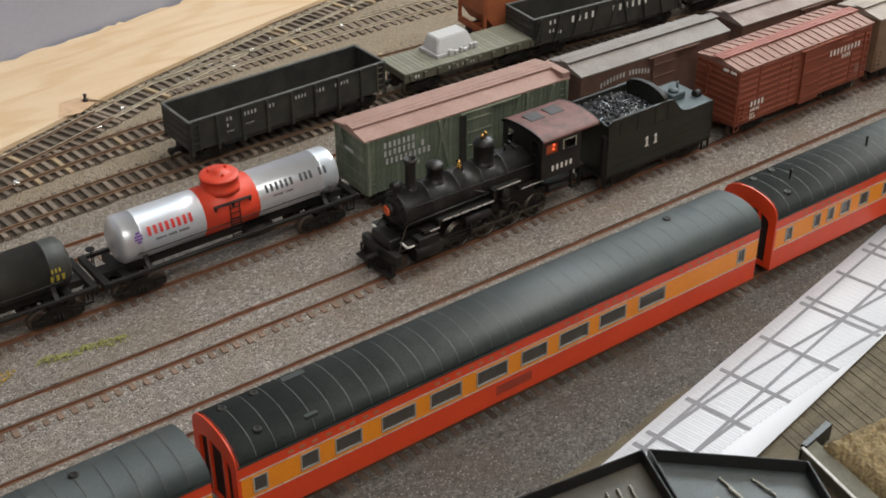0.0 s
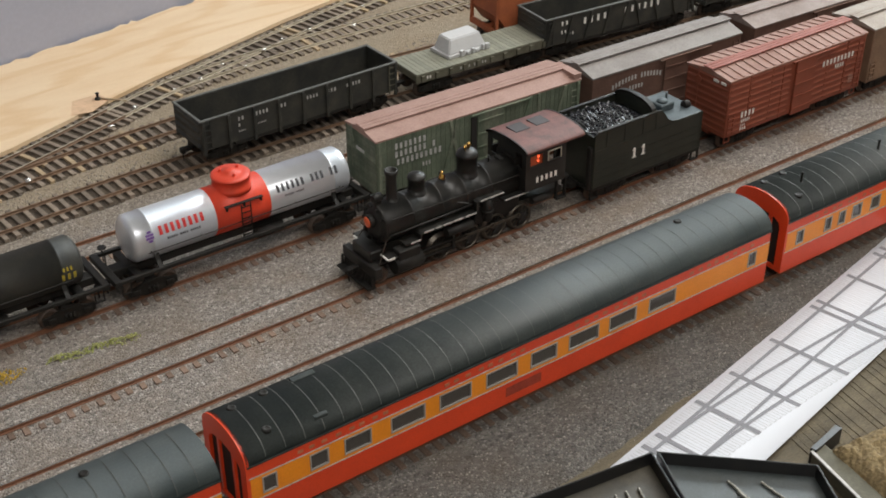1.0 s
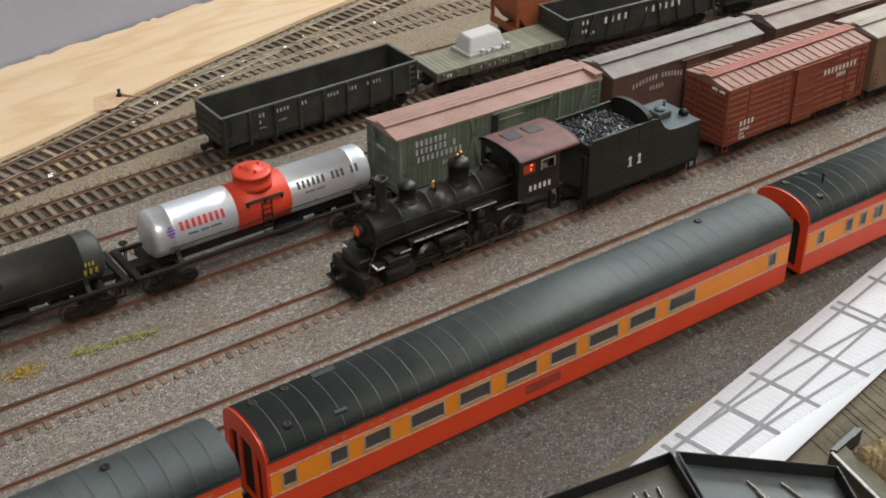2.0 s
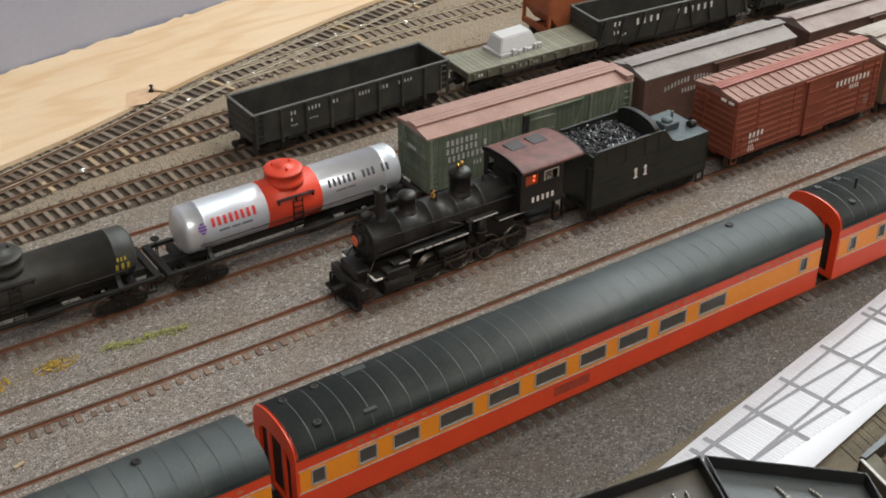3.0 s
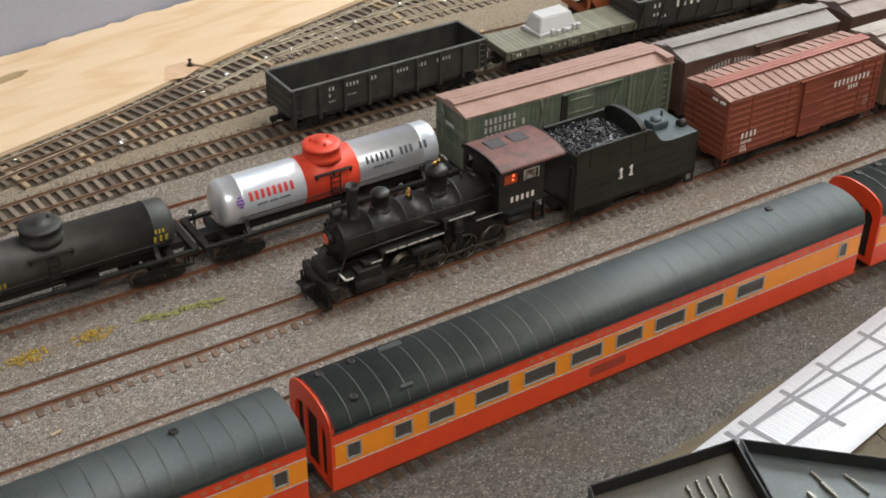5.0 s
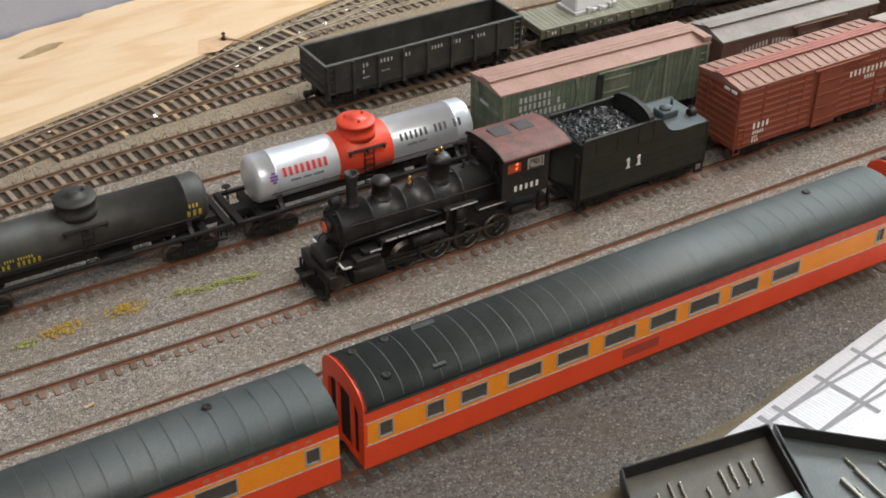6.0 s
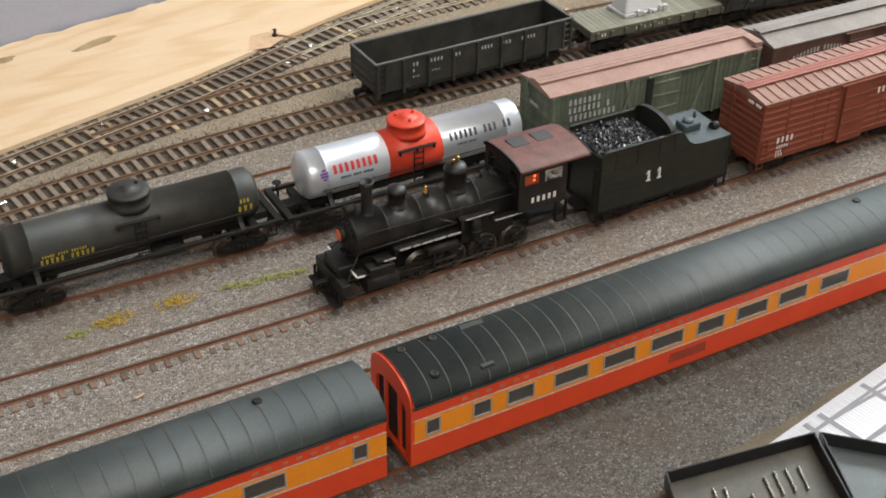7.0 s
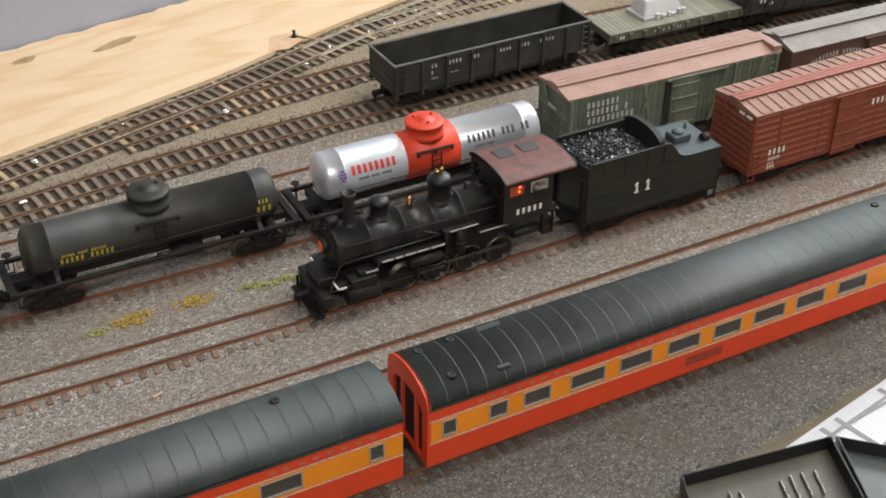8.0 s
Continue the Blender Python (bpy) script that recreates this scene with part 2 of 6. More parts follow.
TRAY = material("black plastic tray", (0.010, 0.010, 0.011), 0.35, other=(0.022, 0.021, 0.019), mix=0.7, scale=80, specular=0.5)
TRAYFLOOR = material("dusty tray floor", (0.062, 0.054, 0.038), 0.5, other=(0.03, 0.03, 0.028), mix=0.8, scale=45, grain=0.2)
BLUEFLOOR = material("dusty blue-grey tray floor", (0.05, 0.062, 0.066), 0.4, other=(0.03, 0.034, 0.03), mix=0.8, scale=45, grain=0.2)
SPRUE = material("shiny grey sprue", (0.35, 0.34, 0.30), 0.2, metal=0.5, mix=0.4, scale=300)
ICEBLUE = material("pale blue card", (0.50, 0.60, 0.63), 0.6, mix=0.2)
FOAM = material("tan foam rock", (0.24, 0.18, 0.09), 0.95, other=(0.12, 0.085, 0.042), mix=0.8, scale=120, grain=0.35, fine=700, bump=0.9, lift=0.001)
WEED = material("pale green ground foam", (0.28, 0.31, 0.10), 0.9, other=(0.42, 0.40, 0.17), mix=0.8, scale=200, grain=0.3)
FLOWER = material("yellow ochre ground foam", (0.48, 0.30, 0.04), 0.9, other=(0.36, 0.32, 0.08), mix=0.7, scale=200, grain=0.3)
GLOW = glowing("orange cab glow", (0.40, 0.075, 0.025), 0.05)
LENS = glowing("orange headlamp lens", (0.55, 0.09, 0.03), 0.10)
REDLAMP = glowing("small red cab lamp", (1.0, 0.12, 0.04), 2.0)
LAMPFACE = glowing("lamp diffuser", (1.0, 0.96, 0.9), 1.0)

# ---- building helpers; lengths in millimetres ----


def box(bm, x0, x1, y0, y1, z0, z1, bevel=0.0):
    v = [bm.verts.new(p) for p in ((x0, y0, z0), (x1, y0, z0), (x1, y1, z0), (x0, y1, z0),
                                   (x0, y0, z1), (x1, y0, z1), (x1, y1, z1), (x0, y1, z1))]
    fs = [bm.faces.new([v[i] for i in q]) for q in ((3, 2, 1, 0), (4, 5, 6, 7), (0, 1, 5, 4), (1, 2, 6, 5), (2, 3, 7, 6), (3, 0, 4, 7))]
    if bevel:
        es = list({e for f in fs for e in f.edges})
        bmesh.ops.bevel(bm, geom=es, offset=bevel, segments=1, affect="EDGES")


def tube(bm, a, b, r0, r1=None, n=14, caps=True):
    a, b = Vector(a), Vector(b)
    r1 = r0 if r1 is None else r1
    d = (b - a).normalized()
    u = d.orthogonal().normalized()
    w = d.cross(u)
    ring = []
    for c, r in ((a, r0), (b, r1)):
        ring.append([bm.verts.new(c + r * (math.cos(k * math.tau / n) * u + math.sin(k * math.tau / n) * w)) for k in range(n)])
    for k in range(n):
        f = bm.faces.new((ring[0][k], ring[0][(k + 1) % n], ring[1][(k + 1) % n], ring[1][k]))
        f.smooth = n > 6
    if caps:
        bm.faces.new(ring[0][::-1])
        bm.faces.new(ring[1])


def lathe(bm, prof, c=(0, 0, 0), axis="z", n=20):
    """Turned shape from (radius, height) pairs."""
    rings = []
    for r, h in prof:
        ring = []
        for k in range(n):
            p, q = r * math.cos(k * math.tau / n), r * math.sin(k * math.tau / n)
            o = {"z": (p, q, h), "x": (h, p, q), "y": (q, h, p)}[axis]
            ring.append(bm.verts.new((c[0] + o[0], c[1] + o[1], c[2] + o[2])))
        rings.append(ring)
    for a, b in zip(rings, rings[1:]):
        for k in range(n):
            f = bm.faces.new((a[k], a[(k + 1) % n], b[(k + 1) % n], b[k]))
            f.smooth = True
    bm.faces.new(rings[0][::-1])
    bm.faces.new(rings[-1])


def along_x(bm, prof, x0, x1, smooth=False, caps=True):
    """Extrudes a closed (y, z) outline along x."""
    a = [bm.verts.new((x0, y, z)) for y, z in prof]
    b = [bm.verts.new((x1, y, z)) for y, z in prof]
    k = len(prof)
    for i in range(k):
        f = bm.faces.new((a[i], b[i], b[(i + 1) % k], a[(i + 1) % k]))
        f.smooth = smooth
    if caps:
        bm.faces.new(a)
        bm.faces.new(b[::-1])


def along_y(bm, prof, y0, y1):
    """Extrudes a closed (x, z) outline along y."""
    a = [bm.verts.new((x, y0, z)) for x, z in prof]
    b = [bm.verts.new((x, y1, z)) for x, z in prof]
    k = len(prof)
    for i in range(k):
        bm.faces.new((a[i], a[(i + 1) % k], b[(i + 1) % k], b[i]))
    bm.faces.new(a[::-1])
    bm.faces.new(b)


def slab(bm, corners, z0, z1):
    """An upright prism over an outline seen from above."""
    a = [bm.verts.new((x, y, z0)) for x, y in corners]
    b = [bm.verts.new((x, y, z1)) for x, y in corners]
    k = len(corners)
    for i in range(k):
        bm.faces.new((a[i], a[(i + 1) % k], b[(i + 1) % k], b[i]))
    bm.faces.new(a[::-1])
    bm.faces.new(b)


def finish(name, bm, mat):
    bmesh.ops.recalc_face_normals(bm, faces=bm.faces)
    me = bpy.data.meshes.new(name)
    bmesh.ops.scale(bm, vec=(0.001, 0.001, 0.001), verts=bm.verts)
    bm.to_mesh(me)
    bm.free()
    me.materials.append(mat)
    return me


def part(name, bm, mat, parent=None, label="", at=(0, 0, 0)):
    """Links a bmesh (millimetres) as one mesh object under a thing or a part."""
    ob = new(name, finish(name, bm, mat))
    ob.location = [c * 0.001 for c in at]
    ob.parent = parent
    return tagged(ob, label)


def again(ob, parent, at):
    o = new(ob.name.split(".")[0], ob.data)
    o.parent, o.location = parent, [c * 0.001 for c in at]
    return o


def thing(name, label, category, x=0, y=0, z=0, turn=0.0, group=""):
    ob = new(name)
    ob.empty_display_size = 0.01
    ob.matrix_world = pose(x * 0.001, y * 0.001, z * 0.001, 0, 0, turn)
    return tagged(ob, label, category, group)


def lone(name, bm, mat, label, category, kind="", group=""):
    return tagged(new(name, finish(name, bm, mat)), label, category, group, kind)


def bars(parent, name, words, x, y, z, height, mat, depth=0.12, pitch=0.78, label="", arch=0.0):
    """A word on a side facing -y, as plain bars of the letters' size. words: letter counts."""
    bm = bmesh.new()
    total = sum(words) + len(words) - 1
    i = 0
    for w in words:
        for _ in range(w):
            x0 = x + i * height * pitch
            wide = min(height * pitch * 0.5, height * 0.42)
            up = arch * (1 - (2 * (i + 0.5) / total - 1) ** 2)
            box(bm, x0, x0 + wide, y - depth, y, z + up, z + up + height)
            i += 1
        i += 1
    return part(name, bm, mat, parent, label)

# ---- the room and the layout board ----


def on_board(x, y):
    """From the sketch plan of the yard to the board, both in millimetres."""
    d = 6.25555e-05 * x - 0.000100941 * y + 1
    return (1.11281 * x - 0.0111119 * y - 21.0827) / d, (0.00686104 * x + 1.17695 * y - 1.77335) / d


def room():
    bm = bmesh.new()
    box(bm, -2600, 3200, -2600, 2400, -1050, -1000)
    lone("floor", bm, FLOOR, "grey concrete floor of the room", "floor", "structure")
    bm = bmesh.new()
    box(bm, -2600, 3200, -2600, 2400, 1400, 1450)
    lone("ceiling", bm, ROOM, "off-white plain room ceiling", "ceiling", "structure")
    for name, (x0, x1, y0, y1) in {"wall_south": (-2600, 3200, -2700, -2600), "wall_north": (-2600, 3200, 2400, 2500),
                                   "wall_west": (-2700, -2600, -2600, 2400), "wall_east": (3200, 3300, -2600, 2400)}.items():
        bm = bmesh.new()
        box(bm, x0, x1, y0, y1, -1000, 1400)
        lone(name, bm, ROOM, "plain off-white room wall", "wall", "structure")
    bm = bmesh.new()
    slab(bm, [(-1104, 190), (1975, 700), (1975, 720), (-1104, 210)], -1000, 430)
    lone("wall_backdrop", bm, WALL, "plain grey-lavender painted backdrop wall behind the layout", "wall", "structure")
    bm = bmesh.new()
    slab(bm, [(-700, -380), (1500, -380), (1500, -120), (-700, -120)], -24, -4.2)
    slab(bm, [(-700, -120), (1500, -120), (1500, 610), (-700, 250)], -24, -7.0)
    lone("layout_board", bm, BENCH, "weathered brown board under the model railway", "board", "structure")


def bench():
    """Plain legs and rails that carry the board."""
    t = thing("bench_frame", "plain wooden bench frame under the layout board", "bench")
    t["kind"] = "structure"
    for x in (-640, 0, 700, 1440):
        for y in (-280, 130):
            bm = bmesh.new()
            box(bm, x - 22, x + 22, y - 22, y + 22, -1000, -64, 1.0)
            part("leg", bm, PLYWOOD, t)
    for y in (-280, 130):
        bm = bmesh.new()
        box(bm, -690, 1490, y - 20, y + 20, -64, -24, 1.0)
        part("rail", bm, PLYWOOD, t)


def ragged_plywood():
    """A plywood sheet with a splintered back edge."""
    near = [(-420, 128), (-300, 136), (-130, 177), (-3, 210), (96, 244), (210, 275), (330, 302), (500, 342)]
    far = []
    x = 520.0
    while x > -420:
        far.append((x, 288 + 0.165 * (x + 98) + random.uniform(-2.2, 1.6)))
        x -= random.uniform(3, 9)
    bm = bmesh.new()
    slab(bm, [on_board(*p) for p in near + far], -4.1, -1.2)
    lone("plywood_sheet", bm, PLYWOOD, "bare pale plywood sheet with a splintered edge", "board", "structure")
    bm = bmesh.new()
    slab(bm, [on_board(*p) for p in ((38, 226), (50, 224), (64, 232), (62, 242), (46, 242))], -1.2, -0.9)
    lone("wood_chip", bm, material("pinkish wood patch", (0.66, 0.45, 0.29), 0.7), "thin pinkish wood patch lying on plywood", "wood")
    stain = material("grey-brown wood stain", (0.30, 0.21, 0.11), 0.8, other=(0.5, 0.36, 0.2), mix=0.8, scale=90)
    for cx, cy, a, b in ((-36, 271, 15, 4), (-87, 273, 8, 3)):
        bm = bmesh.new()
        slab(bm, [on_board(cx + a * math.cos(k * 0.524) * random.uniform(0.75, 1.15), cy + b * math.sin(k * 0.524) * random.uniform(0.7, 1.2) + 0.25 * a * math.cos(k * 0.524))
                  for k in range(12)], -1.2, -1.1)
        lone("knot", bm, stain, "grey-brown knot stain in the plywood", "stain", "structure")


ROUTE = {
    "f": [(-400, 104), (-130, 98), (0, 96), (150, 96), (900, 80)],
    "e": [(-400, 92), (-300, 108), (-141, 130), (-60, 139), (40, 144), (120, 143), (190, 140), (310, 131), (450, 118), (700, 100)],
    "g": [(-400, 93), (-300, 121), (-130, 161), (-3, 194), (60, 215.6)],
    "m": [(60, 215.6), (96, 228), (210, 258), (330, 287), (500, 328)],
    "h": [(-70, 168), (-16, 178), (81, 186), (160, 186), (250, 182), (400, 172), (700, 155)],
    "k": [(100, 229), (160, 236), (223, 238), (294, 237), (500, 236)],
}
ROUTE = {key: [on_board(*p) for p in way] for key, way in ROUTE.items()}
ROUTE["a"] = [(-480, -113.9), (-75, -115.1), (900, -118)]
ROUTE["b"] = [(-480, -42), (-190, -48.6), (-60, -51.3), (0, -51.5), (900, -50.4)]
ROUTE["c"] = [(-480, 9), (-215, 4.0), (-165, 2.2), (-110, 0.8), (-70, 0), (900, 0)]
ROUTE["d"] = [(-480, 73), (-270, 68.5), (-124, 63.8), (28, 61.5), (180, 61), (318, 52), (450, 48), (900, 32)]
COACH_TURN = -0.17


def point_on(route, s):
    """Place and heading s millimetres along a route."""
    for (x0, y0), (x1, y1) in zip(route, route[1:]):
        d = math.hypot(x1 - x0, y1 - y0)
        if s <= d:
            return x0 + (x1 - x0) * s / d, y0 + (y1 - y0) * s / d, math.atan2(y1 - y0, x1 - x0)
        s -= d
    return x1, y1, math.atan2(y1 - y0, x1 - x0)


def smooth_route(route, step=12.0):
    """Even points along a route, its corners eased."""
    length = sum(math.dist(p, q) for p, q in zip(route, route[1:]))
    k = int(length / step)
    pts = [point_on(route, i * length / k)[:2] for i in range(k + 1)]
    for _ in range(14):
        pts = [pts[0]] + [((a[0] + 2 * b[0] + c[0]) / 4, (a[1] + 2 * b[1] + c[1]) / 4) for a, b, c in zip(pts, pts[1:], pts[2:])] + [pts[-1]]
    return pts


def rail_mesh(route, off, zb, zt, half_foot, half_head):
    """A rail with foot, web and head, swept along a route."""
    prof = ((-half_foot, zb), (half_foot, zb), (half_foot * 0.9, zb + 0.3), (0.22, zb + 0.5), (0.22, zt - 0.6), (half_head, zt - 0.5),
            (half_head, zt), (-half_head, zt), (-half_head, zt - 0.5), (-0.22, zt - 0.6), (-0.22, zb + 0.5), (-half_foot * 0.9, zb + 0.3))
    bm = bmesh.new()
    rings = []
    for i, (x, y) in enumerate(route):
        a, b = route[max(i - 1, 0)], route[min(i + 1, len(route) - 1)]
        d = Vector((b[0] - a[0], b[1] - a[1])).normalized()
        nx, ny = -d.y, d.x
        rings.append([bm.verts.new((x + nx * (off + p), y + ny * (off + p), z)) for p, z in prof])
    for a, b in zip(rings, rings[1:]):
        for k in range(len(prof)):
            bm.faces.new((a[k], b[k], b[(k + 1) % len(prof)], a[(k + 1) % len(prof)]))
    bm.faces.new(rings[0])
    bm.faces.new(rings[-1][::-1])
    return bm


def track(key, label, tie_mat, top, head=None, foot=RUST, odd=None):
    """One track: two rails, and ties as pieces. top: height of the ties' upper face."""
    t = thing("railway_track", label, "track", group="model railway tracks")
    t["kind"] = "structure"
    route = smooth_route(ROUTE[key])
    for off in (8.25, -8.25):
        r = part("rail", rail_mesh(route, off, top, -0.25, 0.8, 0.42), foot, t)
        part("rail_head", rail_mesh(route, off, -0.62, 0.0, 0.36, 0.36), head or foot, r, "polished running surface")
    # added strip: the deep shade between the ties is put into its colour
    if key in "eghkm":
        bm = bmesh.new()
        rows = []
        for i, (x, y) in enumerate(route):
            p, q = route[max(i - 1, 0)], route[min(i + 1, len(route) - 1)]
            d = Vector((q[0] - p[0], q[1] - p[1])).normalized()
            rows.append([bm.verts.new((x - d.y * o, y + d.x * o, top + z)) for o, z in ((-18.5, -3.4), (-14.6, -1.75), (0, -1.6), (14.6, -1.75), (18.5, -3.4))])
        for p, q in zip(rows, rows[1:]):
            for j in range(4):
                bm.faces.new((p[j], q[j], q[j + 1], p[j + 1]))
        part("roadbed", bm, GAP_DARK, t, "added dark brown strip for the shaded gaps between the ties")
    bm = bmesh.new()
    reach = 14.4 if key in "bcdf" else 15
    box(bm, -1.45, 1.45, -reach, reach, -2.4, 0, 0.15)
    first = finish("tie", bm, tie_mat)
    second = first
    if odd:
        second = first.copy()
        second.materials.clear()
        second.materials.append(odd)
    length = sum(math.dist(p, q) for p, q in zip(route, route[1:]))
    s, i = 3.0, 0
    while s < length and i < 300:
        x, y, a = point_on(route, s)
        if -330 < x < 640:
            o = new("tie", second if random.random() < 0.14 else first)
            o.parent = t
            o.matrix_basis = pose(x * 0.001, (y + random.uniform(-0.5, 0.5)) * 0.001, (top + random.uniform(-0.12, 0.05)) * 0.001, 0, 0,
                                  math.degrees(a) + random.uniform(-1.2, 1.2))
            i += 1
        s += 7.0 * random.uniform(0.95, 1.05)
    return t


def route_y(key, x):
    r = ROUTE[key]
    for (x0, y0), (x1, y1) in zip(r, r[1:]):
        if x0 <= x <= x1:
            return y0 + (y1 - y0) * (x - x0) / (x1 - x0)
    return r[0][1] if x < r[0][0] else r[-1][1]


def ground_height(x, y):
    n = noise.noise(Vector((x * 0.03, y * 0.03, 0))) * 0.35 + noise.noise(Vector((x * 0.16, y * 0.16, 3))) * 0.28
    h = -2.75 + n
    for key in "bcdf":
        d = abs(y - route_y(key, x))
        if d < 6.6:
            h = -1.65 + 0.35 * n
        elif d < 10:
            h = -2.25 + 0.3 * n
        elif d < 16:
            h = -3.0 + 0.8 * n if y < route_y(key, x) else -2.1 + 0.5 * n
    for key in "a":
        d = abs(y - route_y(key, x))
        if d < 17.5:
            h = -2.95 + 0.7 * n
    if y > 130:
        h = -3.3 + 1.3 * n
        c = route_y("e", x)
        if c and abs(y - c) < 16:
            h = -4.4 + 0.4 * n
        for k2 in "gh":
            c = route_y("m" if k2 == "g" and x > 48 else k2, x)
            if abs(y - c) < 15:
                h = -4.2 + 0.5 * n
    if y > route_y("m" if x > 48 else "g", x) + 18:
        h = -5.5
    edge = -170 + 0.095 * (x - 46) + 6 * noise.noise(Vector((x * 0.02, 0, 7)))
    if y < edge:
        h -= (edge - y) * 0.2
    return h


def ballast_sheet():
    bm = bmesh.new()
    xs = [-480 + 3.6 * i for i in range(340)]
    ys = [-225 + 2.7 * j for j in range(225)]
    grid = [[bm.verts.new((x, y, ground_height(x, y))) for y in ys] for x in xs]
    for i in range(len(xs) - 1):
        for j in range(len(ys) - 1):
            f = bm.faces.new((grid[i][j], grid[i + 1][j], grid[i + 1][j + 1], grid[i][j + 1]))
            f.smooth = True
    lone("ground", bm, BALLAST, "grey-brown crushed stone ballast spread between the tracks", "ground", "structure")


def scattered_stones():
    verts, faces = [], []
    for _ in range(60000):
        x, y = random.uniform(-230, 520), random.uniform(-180, 240)
        if y > 212 + 0.2 * x:
            continue
        if any(abs(abs(y - route_y(k, x)) - 8.25) < 1.1 for k in "abcdf"):
            continue
        h = ground_height(x, y)
        r = random.uniform(0.28, 0.62) * (1.4 if y > 130 and random.random() < 0.12 else 1)
        k = len(verts)
        rot = Euler((random.uniform(0, 6), random.uniform(0, 6), random.uniform(0, 6))).to_matrix()
        for p in ((1, 0, 0), (-1, 0, 0), (0, 1, 0), (0, -1, 0), (0, 0, 0.7), (0, 0, -0.7)):
            q = rot @ Vector([c * r * random.uniform(0.7, 1.2) for c in p])
            verts.append(((x + q.x) * 0.001, (y + q.y) * 0.001, (h + 0.05 + q.z) * 0.001))
        for a, b, c in ((0, 2, 4), (2, 1, 4), (1, 3, 4), (3, 0, 4), (2, 0, 5), (1, 2, 5), (3, 1, 5), (0, 3, 5)):
            faces.append((k + a, k + b, k + c))
    me = bpy.data.meshes.new("loose_stones")
    me.from_pydata(verts, [], faces)
    me.materials.append(STONES)
    tagged(new("loose_stones", me), "loose grey and tan ballast stones on the ground", "stones", "", "stuff")


def weed(x, y, spread, mat, label, count=70):
    x, y = on_board(x, y)
    bm = bmesh.new()
    for _ in range(count):
        a, d = random.uniform(0, 6.28), spread * random.random()
        px, py = x + d * math.cos(a) * 1.7, y + d * math.sin(a) * 0.8
        s = random.uniform(0.35, 0.95)
        z = -2.6 + random.uniform(0, 2.6) * (1 - d / spread * 0.8)
        m = Matrix.Translation((px, py, z)) @ Euler((random.uniform(0, 3), random.uniform(0, 3), 0)).to_matrix().to_4x4() @ Matrix.Diagonal((s, s * 0.7, s * 0.5, 1))
        bmesh.ops.create_icosphere(bm, subdivisions=1, radius=1, matrix=m)
    lone("weed_clump", bm, mat, label, "weeds", "stuff")


# ---- running gear ----


def wheelset(parent, x, z=5.2, r=5.2, y=0.0):
    bm = bmesh.new()
    for s in (-1, 1):
        lathe(bm, [(r * 0.25, s * 7.2), (r * 0.9, s * 7.3), (r * 1.13, s * 7.4), (r * 1.13, s * 7.9), (r, s * 8.1), (r, s * 10.0), (r * 0.75, s * 10.1),
                   (r * 0.7, s * 9.7), (r * 0.3, s * 9.6), (r * 0.25, s * 10.2)], axis="y", n=18)
    tube(bm, (0, -9, 0), (0, 9, 0), 1.1, n=8)
    return part("wheelset", bm, WHEEL, parent, "", (x, y, z))


def truck(parent, x, mat=TRUCK):
    """A two-axle truck: cast side frames, bolster, springs; its wheelsets are sub-parts."""
    bm = bmesh.new()
    for s in (-1, 1):
        y0, y1 = (10.6, 12.2) if s > 0 else (-12.2, -10.6)
        along_y(bm, [(-13.5, 3.8), (-13.5, 7.2), (-9.5, 7.6), (-4, 9.4), (4, 9.4), (9.5, 7.6), (13.5, 7.2), (13.5, 3.8), (10, 3.6), (4, 2.0), (-4, 2.0), (-10, 3.6)], y0, y1)
        for k in (-9.2, 9.2):
            box(bm, k - 2.2, k + 2.2, min(s * 12.1, s * 13.0), max(s * 12.1, s * 13.0), 3.6, 6.8, 0.3)
        for k in (-2, 0, 2):
            tube(bm, (k, s * 12.4, 3), (k, s * 12.4, 7), 0.9, n=8)
    box(bm, -3, 3, -11, 11, 6, 9.8)
    t = part("truck", bm, mat, parent, "", (x, 0, 0))
    w = [wheelset(t, -9.2), wheelset(t, 9.2)]
    return t, w


def coupler(parent, x, way, y=0.0):
    bm = bmesh.new()
    a, b = sorted((x, x + way * 4.5))
    box(bm, a, b, -1.6, 1.6, 7, 9.4, 0.3)
    a, b = sorted((x + way * 4, x + way * 7))
    box(bm, a, b, -2.4, 1.2, 6.4, 10, 0.5)
    tube(bm, (x + way * 5.5, 0, 6.6), (x + way * 5.5, -1.0, 2.2), 0.35, n=6)
    part("coupler", bm, SOOT, parent)


def ladder(parent, x, y, z0, z1, mat, w=4.0, rungs=5, name="ladder"):
    bm = bmesh.new()
    for k in (0, w):
        box(bm, x + k - 0.25, x + k + 0.25, y - 0.5, y, z0, z1)
    for i in range(rungs):
        z = z0 + (i + 0.5) * (z1 - z0) / rungs
        box(bm, x, x + w, y - 0.8, y - 0.3, z - 0.22, z + 0.22)
    part(name, bm, mat, parent)

# ---- freight cars ----


